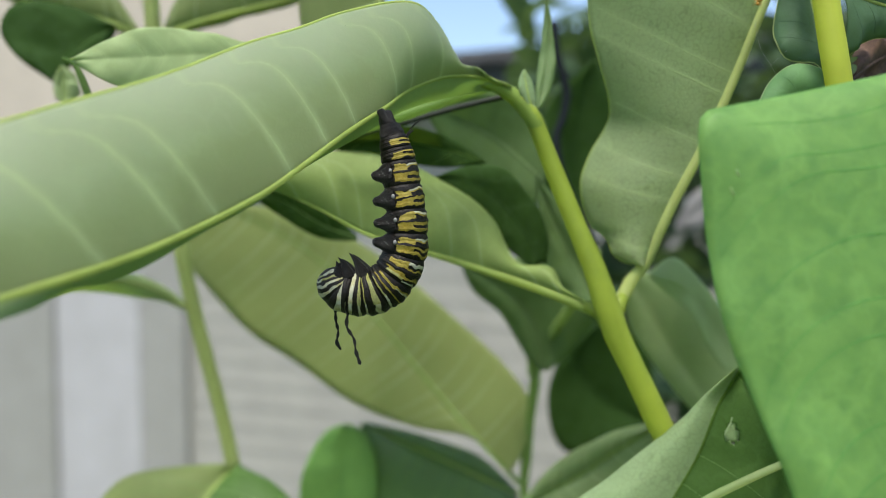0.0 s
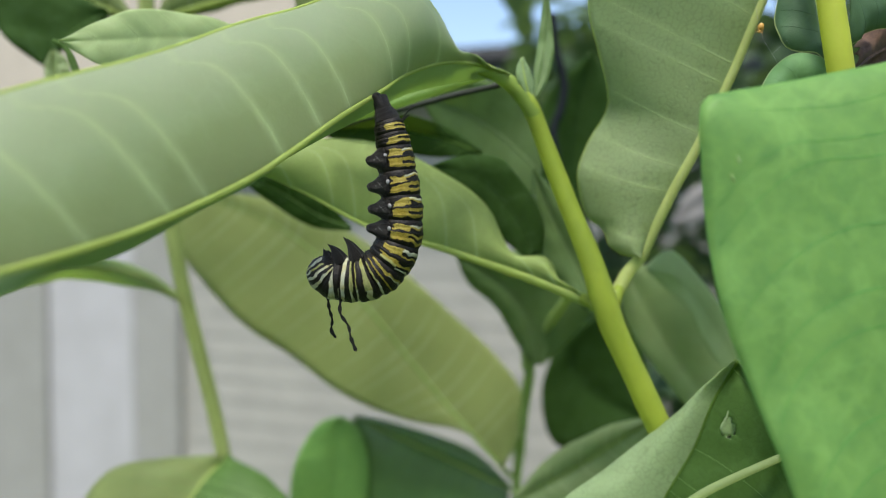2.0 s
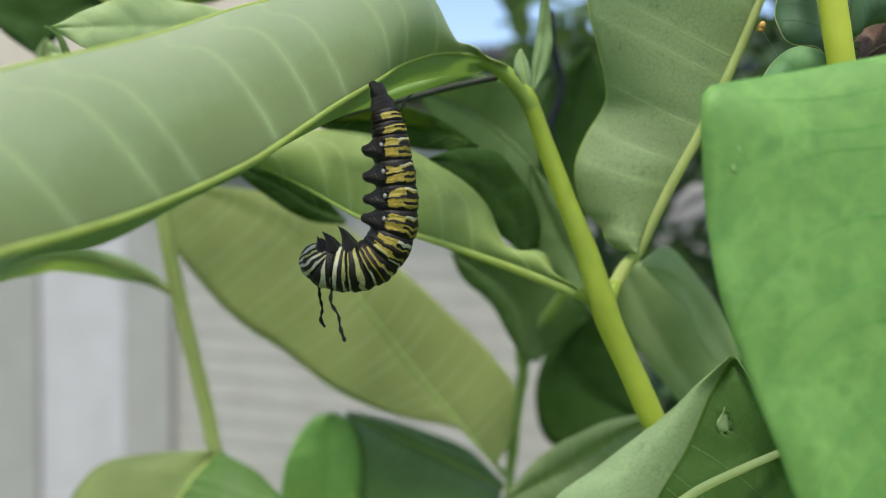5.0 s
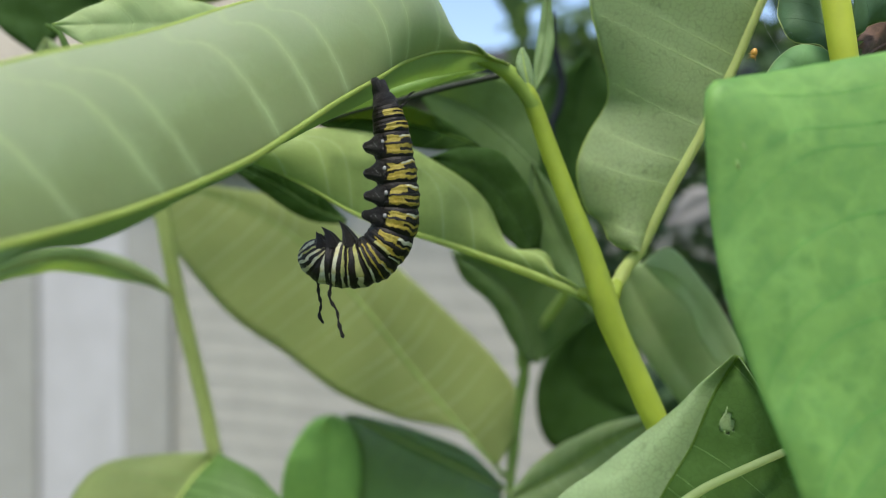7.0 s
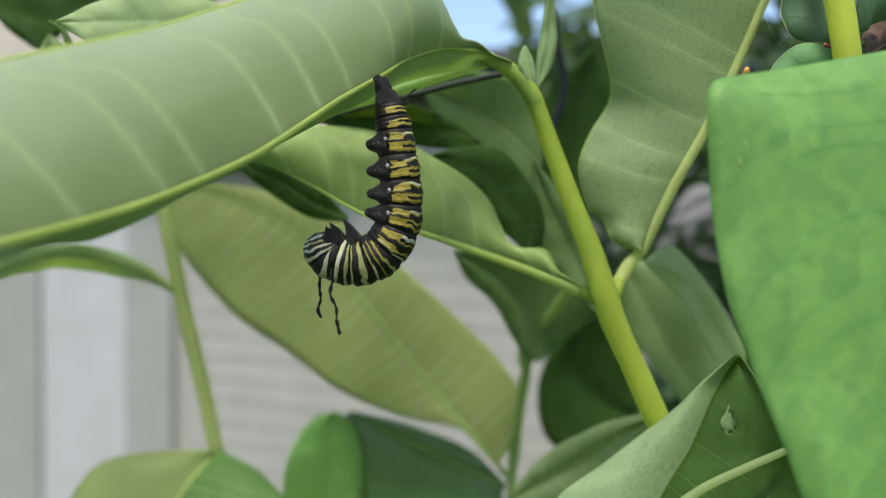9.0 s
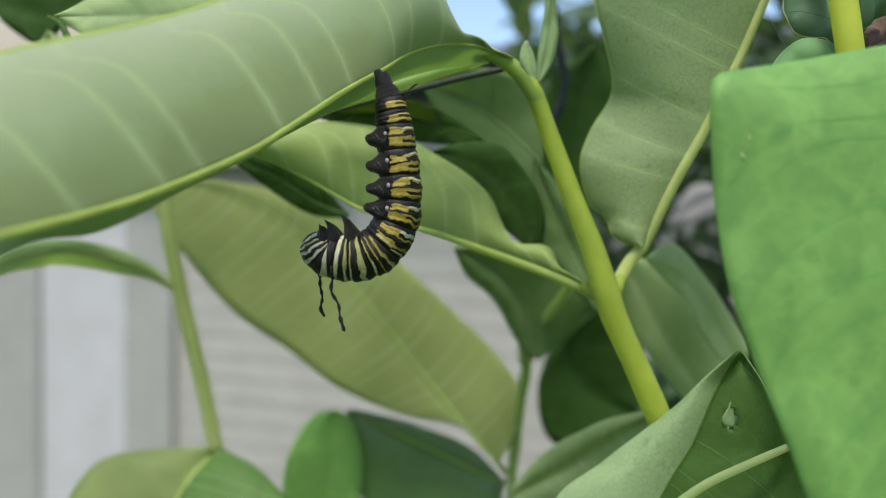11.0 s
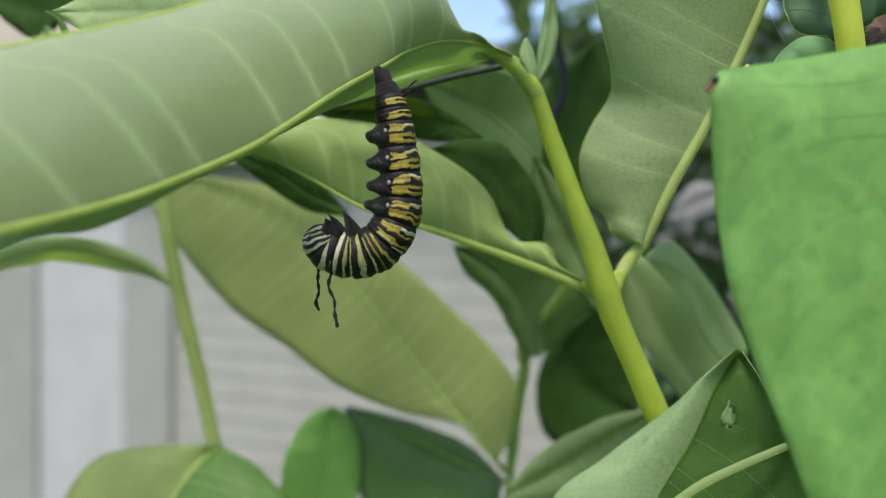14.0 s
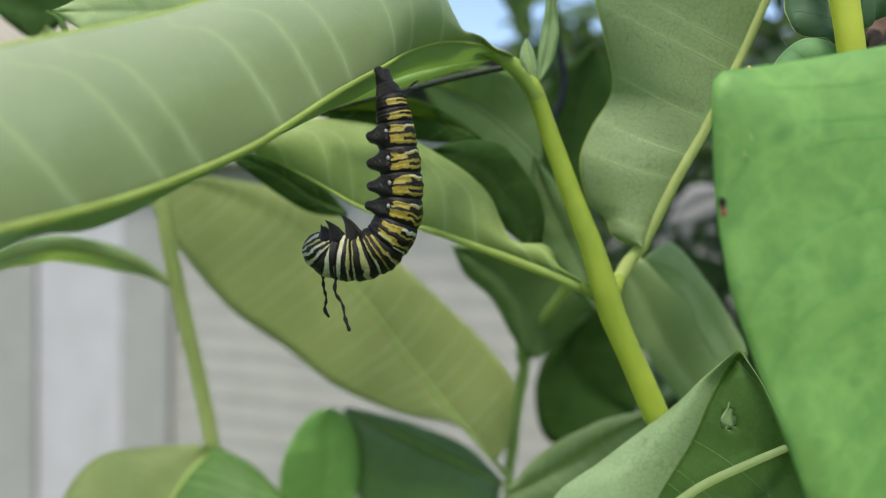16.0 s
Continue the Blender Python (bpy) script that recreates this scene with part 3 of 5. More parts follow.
leaf(main, [(45.2, 71.0, -24.3), (38.0, 75.2, -9.2), (30.6, 75.2, 6.3), (26.5, 75.2, 17.1)], [(43.7, 71.0, -25.1), (31.7, 75.2, -10.9), (27.5, 75.2, 3.1), (26.3, 75.2, 17.1)], [(46.1, 71.0, -23.5), (45.8, 75.2, -9.1), (37.7, 75.2, 4.9), (26.6, 75.2, 17.4)],
     UPPER_SHADE, UNDER, "dull green leaf behind the stem", veins=6, rib_r=(0.6, 0.3), vein_r=0.12, rib_mat=UPPER_SOFT, vein_mat=UPPER_SHADE)
leaf(main, [(54.2, 60.5, -9.7), (65.8, 71.0, -13.2), (79.4, 83.6, -25.5), (92.5, 92.0, -42.7)], [(54.2, 60.5, -10.0), (63.6, 71.0, -16.7), (70.8, 75.2, -22.1), (77.9, 83.6, -32.1), (84.7, 87.8, -40.2), (92.2, 92.0, -43.2)],
     [(54.2, 60.5, -9.1), (64.1, 71.0, -5.6), (75.9, 79.4, -14.5), (87.8, 87.8, -27.6), (95.3, 92.0, -39.2), (92.7, 92.0, -42.7)], UNDER_LIGHT, UPPER, "pale green leaf hanging behind the stem",
     veins=7, rib_r=(0.4, 0.2), vein_r=0.12, bulge=(0.0, 0.3), wave=0.1, rib_mat=UNDER_LIGHT, vein_mat=UNDER_LIGHT)
leaf(main, [(57.9, 96.0, -12.1), (68.1, 100.0, -28.1), (78.8, 104.0, -44.7), (89.8, 108.0, -58.4)], [(56.2, 96.0, -13.8), (59.3, 100.0, -28.2), (67.3, 102.0, -40.9), (76.6, 105.0, -52.2), (83.3, 108.0, -58.8), (89.8, 108.0, -58.7)],
     [(59.6, 96.0, -10.3), (74.5, 98.0, -14.5), (81.5, 100.0, -26.9), (89.5, 104.0, -39.0), (97.2, 108.0, -51.8), (90.1, 108.0, -58.7)],
     VEIN_SOFT, UPPER, "green leaf hanging in the shade", bulge=(0.8, 0.8), wave=0.15, veins=6, rib_r=(0.4, 0.2), vein_r=0.1, rib_mat=VEIN_SOFT, vein_mat=VEIN_SOFT)
# the folded leaf low on the stem, with a bite hole
fold = leaf(main, [(61.2, 18.0, -25.7), (57.4, 20.0, -33.9), (53.9, 22.0, -45.0), (48.3, 24.0, -56.9), (43.3, 26.0, -70.7)],
     [(61.1, 18.0, -25.5), (57.4, 21.0, -30.4), (52.1, 26.0, -38.0), (37.0, 32.0, -53.3), (28.1, 34.0, -61.4), (25.1, 34.0, -70.7), (43.3, 26.0, -71.0)],
     [(61.4, 18.0, -25.8), (63.7, 12.0, -31.9), (67.5, 8.0, -41.6), (71.1, 6.0, -51.6), (62.5, 12.0, -65.2), (43.3, 26.0, -71.2)],
     (UNDER_PALE, FOLD_FACE), UPPER, "folded leaf with a dark green face, pale turned-up half and bite hole", bulge=(2.5, -2.0), veins=7, rib_r=(0.35, 0.25), vein_r=0.055, nu=90, nv=22,
     rib_mat=UPPER, vein_mat=UPPER_RIB, sides=(-1,), holes=((0.290, -0.24, 0.046, 0.062),), wave=0.2, slant=0.1)
bm = bmesh.new()
tube(bm, spline(mm([(48.0, 19.0, -58.7), (53.5, 15.5, -52.3), (59.7, 12.0, -47.2), (67.4, 9.5, -42.4), (74.9, 8.0, -38.3)], main["at"]), 20), [MM * (0.95 - 0.015 * i) for i in range(21)], 8)
part("midrib", bm, VEIN_SOFT, fold, "pale green midrib")

# a curled shred of skin in the hole
a, b, c = mm(((59.7, 18.7, -36.2), (59.2, 19.1, -41.5), (61.2, 18.9, -41.0)), main["at"])
bm = bmesh.new()
ridge(bm, [(a.lerp(b, i / 6) + (c - b) * (0.35 * math.sin(math.pi * i / 6)), Vector((0, -1, 0))) for i in range(7)], [0.0001, 0.0006, 0.0011, 0.0015, 0.0017, 0.0015, 0.0006], 0.00007)
part("torn_flap", bm, UNDER_PALE, fold, "pale curled shred of leaf skin")

stem(main, [(-30.5, 46.0, 22.4), (-17.2, 44.0, 26.3), (-4.1, 42.0, 29.4), (3.6, 40.0, 31.2), (9.0, 38.5, 32.2), (14.0, 36.5, 33.0)], (0.6, 0.75, 0.65), "thin dark side twig", "twig", material=TWIG)

# -- the plant behind, with the long backlit leaf --
back = plant((35, 150, GROUND / MM), "milkweed plant with a long backlit yellow-green leaf")
stem(back, [(46.1, 87.8, -4.7), (43.1, 108.8, -21.8), (38.0, 121.4, -34.3), (34.5, 129.8, -44.9), (33.4, 138.2, -59.9), (32.5, 146.6, -79.0), (31.3, 150.8, -97.8), (31.5, 152.9, -116.3)] + ground_run((31.5, 152.9, -116.3), (35, 150)),
     (1.5, 1.7, 1.8, 1.8), "thin olive green stem", knots=((0.30, 0.25), (0.42, 0.3)), material=STEM_DULL)
stem(back, [(32.9, 134.0, -50.8), (31.4, 129.8, -40.0), (27.3, 125.6, -27.6)], (2.0, 1.6), "side shoot", "shoot", material=STEM_DULL)
leaf(back, [(25.1, 143.2, -90.5), (8.0, 146.6, -72.4), (-9.3, 150.4, -52.4), (-31.5, 154.8, -26.2), (-54.1, 158.6, -5.9), (-76.7, 161.3, 6.5), (-103.8, 163.6, 13.6), (-119.8, 164.9, 17.4)],
     [(25.1, 143.2, -91.3), (17.7, 144.9, -81.9), (8.1, 146.0, -77.0), (-11.1, 147.4, -73.7), (-34.9, 150.0, -64.9), (-57.0, 153.1, -49.6), (-74.9, 155.4, -38.4), (-89.9, 158.1, -24.0), (-100.4, 160.2, -11.1), (-111.9, 162.8, 4.2), (-119.7, 164.7, 17.0)],
     [(25.5, 143.2, -90.1), (31.0, 144.3, -80.5), (33.0, 146.6, -64.0), (24.9, 148.7, -51.6), (7.6, 151.6, -35.1), (-14.3, 155.2, -16.2), (-36.6, 158.4, -0.6), (-59.0, 160.9, 9.4), (-81.4, 162.4, 12.8), (-103.9, 163.8, 15.9), (-119.8, 164.9, 17.7)],
     UNDER_WARM, UPPER, "long yellow-green leaf lit from behind", petiole=[(31.3, 150.8, -97.8), (28.5, 148.7, -95.3)], bulge=(0.8, 0.8), veins=20, rib_r=(0.95, 0.35), vein_r=0.3, rib_mat=STEM_DULL, nu=50, nv=10, slant=0.07, vein_mat=VEIN)
# rounded leaf whose light is put into its colour
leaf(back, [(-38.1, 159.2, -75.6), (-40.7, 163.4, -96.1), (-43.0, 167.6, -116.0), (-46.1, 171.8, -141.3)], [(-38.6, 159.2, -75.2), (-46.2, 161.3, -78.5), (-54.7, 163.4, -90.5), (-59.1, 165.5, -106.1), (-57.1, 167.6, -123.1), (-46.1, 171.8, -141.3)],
     [(-37.7, 159.2, -75.4), (-32.6, 161.3, -79.0), (-28.2, 163.4, -89.1), (-27.3, 165.5, -105.8), (-31.9, 167.6, -125.2), (-45.7, 171.8, -141.3)], UPPER_BRIGHT_LIT, UNDER, "bright green rounded leaf in the light", rib_mat=UPPER_BRIGHT_LIT, vein_mat=UPPER_BRIGHT_LIT, veins=5, rib_r=(0.3, 0.2), vein_r=0.1)
leaf(back, [(29.3, 155.0, -103.3), (8.9, 163.4, -96.0), (-14.0, 167.6, -86.8), (-33.8, 171.8, -78.9)], [(28.7, 155.0, -108.2), (13.8, 161.3, -124.5), (-13.5, 167.6, -129.7), (-30.0, 169.7, -109.7), (-34.2, 171.8, -80.0)],
     [(29.7, 155.0, -102.0), (15.6, 163.4, -90.9), (-2.6, 167.6, -84.6), (-18.8, 169.7, -80.5), (-33.3, 171.8, -78.2)], UPPER_GLOSS, UNDER, "dark green broad leaf below the long one", veins=7, rib_r=(0.8, 0.4), vein_r=0.2, vein_mat=UPPER)
leaf(back, [(27.1, 113.0, -91.1), (41.6, 96.2, -75.8), (52.3, 83.6, -63.0), (62.1, 71.0, -51.3)], [(27.2, 113.0, -94.0), (41.9, 96.2, -87.3), (57.4, 83.6, -71.3), (62.6, 71.0, -52.1)], [(26.7, 113.0, -89.2), (35.2, 100.4, -73.1), (48.9, 83.6, -58.4), (61.8, 71.0, -50.8)],
     UNDER, UPPER, "grey-green leaf near the foot of the stem", veins=6, rib_r=(0.8, 0.4), vein_r=0.2)
# oval leaf with deep shade put into its colour
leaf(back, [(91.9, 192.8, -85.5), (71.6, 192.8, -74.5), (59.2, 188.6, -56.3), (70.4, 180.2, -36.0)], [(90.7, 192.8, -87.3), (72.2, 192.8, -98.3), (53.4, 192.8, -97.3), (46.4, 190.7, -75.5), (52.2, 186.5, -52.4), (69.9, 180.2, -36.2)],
     [(92.4, 192.8, -84.3), (92.6, 188.6, -60.8), (84.9, 184.4, -45.5), (70.9, 180.2, -35.7)], UPPER_DARK_SHADE, UNDER, "dark green oval leaf, deep shade put into its colour", veins=5, rib_r=(0.6, 0.3), vein_r=0.12, rib_mat=UPPER_DARK_SHADE, vein_mat=UPPER_DARK_SHADE)
leaf(back, [(35.2, 125.0, -47.4), (31.0, 121.0, -31.2), (21.8, 117.0, -18.5), (6.4, 112.0, -9.0)], [(32.8, 125.0, -47.4), (27.5, 123.0, -39.7), (19.8, 119.0, -26.9), (10.4, 115.0, -18.5), (6.0, 112.0, -9.2)],
     [(37.7, 125.0, -47.3), (47.9, 123.0, -37.1), (53.9, 120.0, -26.9), (52.0, 117.0, -15.2), (36.3, 114.0, -7.8), (6.7, 112.0, -8.7)],
     UPPER_SHADE, UNDER, "dull green leaf in shade", veins=5, rib_r=(0.5, 0.3), vein_r=0.12, rib_mat=UPPER_SOFT, vein_mat=UPPER_SHADE)

# -- the plant at the edge of the group, out of focus --
side = plant((-95, 155, GROUND / MM), "milkweed plant with a slim pale stem")
stem(side, [(-96.9, 117.2, 109.4), (-97.5, 119.3, 84.0), (-97.5, 121.4, 69.5), (-97.4, 125.6, 43.3), (-93.0, 129.8, -2.0), (-90.9, 134.0, -22.0), (-87.6, 138.2, -42.8), (-83.8, 142.4, -64.3), (-80.0, 144.5, -86.0), (-76.9, 146.6, -105.9)] + ground_run((-76.9, 146.6, -105.9), (-95, 155)), (2.6, 2.7, 2.7), "slim yellow-green stem", material=STEM_PALE)
leaf(side, [(-90.9, 134.0, -26.9), (-97.7, 129.8, -21.2), (-105.0, 121.4, -15.9), (-111.4, 108.8, -13.0), (-113.5, 92.0, -11.9), (-118.8, 75.2, -14.9), (-119.0, 54.2, -21.5)], [(-90.9, 134.0, -25.9), (-97.3, 129.8, -18.6), (-105.0, 121.4, -12.6), (-111.4, 108.8, -9.4), (-113.5, 92.0, -8.2), (-118.7, 75.2, -11.8), (-119.0, 54.2, -21.0)],
     [(-90.9, 134.0, -28.1), (-99.3, 129.8, -23.2), (-109.3, 121.4, -19.8), (-115.0, 108.8, -17.4), (-116.9, 92.0, -16.3), (-118.8, 75.2, -18.0), (-119.0, 54.2, -22.1)], VEIN_SOFT, UPPER, "narrow arching leaf", veins=5, rib_r=(0.9, 0.3), vein_r=0.15, rib_mat=STEM_PALE, vein_mat=VEIN_SOFT, bulge=(0.5, 0.5))
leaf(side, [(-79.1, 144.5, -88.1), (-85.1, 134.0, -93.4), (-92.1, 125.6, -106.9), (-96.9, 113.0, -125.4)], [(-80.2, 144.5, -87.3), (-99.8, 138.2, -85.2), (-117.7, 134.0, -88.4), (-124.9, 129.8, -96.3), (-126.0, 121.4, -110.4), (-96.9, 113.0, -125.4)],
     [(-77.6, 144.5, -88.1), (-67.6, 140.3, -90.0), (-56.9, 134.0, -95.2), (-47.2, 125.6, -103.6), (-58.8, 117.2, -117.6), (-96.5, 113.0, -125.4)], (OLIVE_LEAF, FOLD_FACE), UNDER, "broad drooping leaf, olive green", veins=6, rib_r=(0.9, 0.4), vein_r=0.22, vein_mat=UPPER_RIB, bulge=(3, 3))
leaf(side, [(-42.6, 40.0, 43.6), (-58.2, 34.0, 42.5), (-68.6, 30.0, 41.0), (-80.0, 28.0, 40.0)], [(-42.6, 40.0, 46.1), (-55.2, 36.0, 48.2), (-63.5, 32.0, 48.1), (-71.0, 30.0, 45.7), (-80.0, 28.0, 40.1)], [(-42.6, 40.0, 38.6), (-58.2, 34.0, 34.5), (-69.8, 30.0, 34.6), (-80.0, 28.0, 39.8)],
     UNDER_LIGHT, UPPER, "pale green leaf with a pointed tip", petiole=[(-48.6, 92.0, 15.6), (-41.0, 50.0, 36.9)], veins=6, rib_r=(0.22, 0.12), vein_r=0.1, rib_mat=VEIN_SOFT, vein_mat=UNDER_LIGHT, bulge=(0.4, 0.4), nu=60, nv=14, halo=0.8)

# its shaded hanging leaf, a small pale leaf and a dark leaf stalk
leaf(side, [(-103.1, 104.6, 67.0), (-112.1, 102.5, 61.3), (-121.1, 100.4, 49.3)], [(-103.1, 104.6, 67.9), (-119.9, 104.6, 74.6), (-134.8, 102.5, 73.7), (-138.6, 102.5, 66.7), (-132.3, 100.4, 57.4), (-121.1, 100.4, 49.1)], [(-102.7, 104.6, 66.2), (-108.2, 102.5, 58.6), (-114.7, 100.4, 55.2), (-120.9, 100.4, 49.3)],
     UPPER_DARK_SHADE, UNDER, "dark green leaf with a long drip tip", veins=4, rib_r=(0.6, 0.3), vein_r=0.1, rib_mat=UPPER_MID, vein_mat=UPPER_DARK_SHADE)
leaf(side, [(-112.7, 92.0, 40.2), (-113.8, 92.0, 47.0), (-113.7, 92.0, 52.4)], [(-113.4, 92.0, 39.8), (-116.8, 92.0, 44.4), (-115.8, 92.0, 50.4), (-113.7, 92.0, 52.4)], [(-112.0, 92.0, 40.2), (-108.8, 92.0, 44.4), (-110.4, 92.0, 50.3), (-113.5, 92.0, 52.4)],
     UNDER, UPPER, "small pale green leaf", veins=2, rib_r=(0.5, 0.2), vein_r=0.12)
stem(side, [(-87.4, 40.0, 43.1), (-84.3, 39.0, 41.4), (-82.1, 38.0, 37.8), (-80.7, 38.0, 33.4), (-81.3, 45.0, 23.3)], (0.5, 0.9, 1.0), "dark curved leaf stalk", "leaf_stalk", material=UPPER_MID)

# leaves high on the same stem
leaf(side, [(-91.9, 113.0, 66.9), (-77.9, 113.0, 71.3), (-62.9, 113.0, 75.2), (-40.6, 113.0, 79.8)], [(-92.1, 113.0, 67.7), (-83.2, 113.0, 82.0), (-64.6, 113.0, 89.2), (-40.6, 113.0, 80.2)], [(-91.7, 113.0, 66.6), (-77.3, 117.2, 71.3), (-62.1, 117.2, 75.3), (-40.6, 113.0, 79.5)],
     OLIVE_LEAF, UPPER, "olive green leaf with a yellow midrib", veins=4, rib_r=(1.2, 0.5), vein_r=0.2, rib_mat=RIB)
leaf(side, [(-99.3, 113.0, 67.7), (-111.3, 113.0, 71.9), (-126.0, 113.0, 76.0), (-144.4, 113.0, 80.5)], [(-99.1, 113.0, 68.8), (-109.2, 113.0, 82.1), (-127.6, 113.0, 85.9), (-144.4, 113.0, 80.9)], [(-99.5, 113.0, 67.0), (-114.2, 117.2, 71.1), (-129.2, 117.2, 75.7), (-144.4, 113.0, 79.8)],
     OLIVE_LEAF, UPPER, "olive green leaf with a yellow midrib", veins=4, rib_r=(1.2, 0.5), vein_r=0.2, rib_mat=RIB)
leaf(side, [(-17.6, 83.6, 59.4), (-17.8, 83.6, 72.3), (-19.2, 83.6, 88.5), (-25.5, 83.6, 107.7)], [(-18.2, 83.6, 58.7), (-38.4, 83.6, 57.9), (-41.0, 83.6, 69.3), (-38.8, 83.6, 88.6), (-25.5, 83.6, 107.7)], [(-17.3, 83.6, 59.7), (-16.4, 87.8, 73.6), (-17.6, 87.8, 90.1), (-25.2, 83.6, 107.7)],
     OLIVE_LEAF, UPPER, "upright olive green leaf", veins=5, rib_r=(1.1, 0.5), vein_r=0.2, rib_mat=RIB_PALE)

# -- the plant with the large bright leaf --
near = plant((90, 15, GROUND / MM), "milkweed plant with a large bright green leaf on a thick stem")
stem(near, [(70.0, 10.0, 76.3), (70.8, 4.0, 43.4), (71.8, 2.0, 31.0), (75.3, 2.0, 11.1), (82.1, 5.0, -19.6), (89.4, 8.0, -52.2)] + ground_run((89.4, 8.0, -52.2), (90, 15)), (2.25, 2.4, 2.6), "thick lemon-green stem", material=STEM_LEMON)
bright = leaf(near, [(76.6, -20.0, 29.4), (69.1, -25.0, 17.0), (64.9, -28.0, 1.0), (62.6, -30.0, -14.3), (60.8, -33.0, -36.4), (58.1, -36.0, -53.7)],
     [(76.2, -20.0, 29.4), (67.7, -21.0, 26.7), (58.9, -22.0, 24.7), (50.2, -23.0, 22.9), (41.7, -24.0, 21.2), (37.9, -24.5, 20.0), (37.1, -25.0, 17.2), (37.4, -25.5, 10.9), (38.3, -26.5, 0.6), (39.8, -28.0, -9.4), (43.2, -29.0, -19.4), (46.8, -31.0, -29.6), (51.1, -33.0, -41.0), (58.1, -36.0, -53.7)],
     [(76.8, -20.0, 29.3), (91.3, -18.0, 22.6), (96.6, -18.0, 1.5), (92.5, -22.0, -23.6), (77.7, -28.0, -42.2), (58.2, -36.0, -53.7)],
     UPPER_BRIGHT_LIT, UNDER, "large bright green leaf with faint veins", petiole=[(80.5, 0.0, 48.2), (81.2, -12.0, 36.8)], bulge=(1.5, 2.0), veins=9, rib_r=(0.6, 0.3), vein_r=0.16, nu=64, nv=16, slant=0.34,
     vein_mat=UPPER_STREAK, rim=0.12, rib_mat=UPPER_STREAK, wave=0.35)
leaf(near, [(73.9, 6.0, 26.8), (69.5, 8.0, 28.1), (64.8, 9.0, 25.6), (58.2, 8.0, 18.0)], [(73.8, 6.0, 29.0), (71.8, 7.0, 32.6), (68.2, 9.0, 34.3), (64.2, 10.0, 32.3), (60.7, 9.0, 27.1), (58.0, 8.0, 18.2)],
     [(74.0, 6.0, 24.5), (69.3, 7.0, 19.1), (65.7, 8.0, 17.1), (58.5, 8.0, 17.7)], UPPER_FRESH, UNDER, "rounded green leaf by the thick stem", veins=4, rib_r=(0.4, 0.2), vein_r=0.08, rib_mat=UPPER_FRESH, vein_mat=UPPER_FRESH, rim=0.1, rim_mat=VEIN_SOFT)
leaf(near, [(73.6, 8.0, 32.1), (74.7, 14.0, 40.2), (74.6, 18.0, 50.1), (72.3, 20.0, 64.1)], [(73.4, 8.0, 31.7), (72.1, 11.0, 35.1), (70.6, 13.0, 35.9), (68.0, 15.0, 36.7), (67.0, 17.0, 41.9), (68.9, 19.0, 50.3), (72.3, 20.0, 64.1)],
     [(73.8, 8.0, 32.5), (76.9, 12.0, 39.7), (77.9, 16.0, 49.5), (72.5, 20.0, 64.1)], UPPER_COOL, UNDER, "dark green leaf with a wavy pale margin", veins=5, rib_r=(0.7, 0.3), vein_r=0.08, vein_mat=UPPER_COOL, rim=0.12, rim_mat=RIB_PALE, wave=0.7)
leaf(near, [(76.8, 10.0, 48.5), (85.1, 12.0, 46.2), (98.5, 14.0, 44.4)], [(77.6, 10.0, 35.5), (81.0, 12.0, 38.1), (84.8, 13.0, 39.9), (90.9, 14.0, 40.5), (98.5, 14.0, 44.1)], [(76.9, 10.0, 55.8), (88.0, 12.0, 53.7), (98.5, 14.0, 44.7)],
     UPPER_COOL, UNDER, "dark green leaf with a pale margin", veins=4, rib_r=(0.7, 0.3), vein_r=0.08, vein_mat=UPPER_COOL, rim=0.12, rim_mat=RIB_PALE, wave=0.7)
leaf(near, [(81.6, 16.0, 32.3), (89.3, 20.0, 37.0), (101.0, 24.0, 41.1)], [(82.1, 17.0, 35.6), (88.6, 22.0, 42.0), (102.2, 26.0, 46.3)], [(81.9, 16.0, 31.0), (89.4, 20.0, 31.9), (101.3, 24.0, 39.9)],
     DRY, DRY, "withered brown curled leaf", veins=4, rib_r=(0.6, 0.3), vein_r=0.2, rib_mat=DRY, vein_mat=DRY, wave=1.2, bulge=(2, -2), name="dry_leaf")
# pale oval added to stand for an unclear light patch behind the leaves
leaf(near, [(146.2, 330.0, 0.7), (161.9, 330.0, 10.8), (179.4, 330.0, 18.9)], [(146.2, 330.0, 0.0), (160.5, 330.0, -0.8), (179.8, 330.0, 6.5)], [(146.6, 330.0, 1.4), (161.6, 330.0, 23.9), (179.3, 330.0, 24.1)],
     PALE_PATCH, PALE_PATCH, "pale grey oval shape added for an unclear light patch", veins=0, rib_r=(0.5, 0.3), rib_mat=PALE_PATCH, name="dry_leaf")
# small pale scratches on the bright leaf
for p in ((42.1, -27.2, 11.2), (42.9, -27.2, 10.7), (41.3, -27.2, 8.7), (43.1, -27.3, 9.0), (48.3, -27.6, 9.0), (52.3, -28.0, 7.7)):
    q = (Vector(p) - Vector(near["at"])) * MM
    bm = bmesh.new()
    tube(bm, [q + Vector((-0.0003, 0, 0.0007)), q, q + Vector((0.0003, 0, -0.0007))], [0.00004, 0.00016, 0.00004], 6)
    part("scratch", bm, VEIN_SOFT, bright)
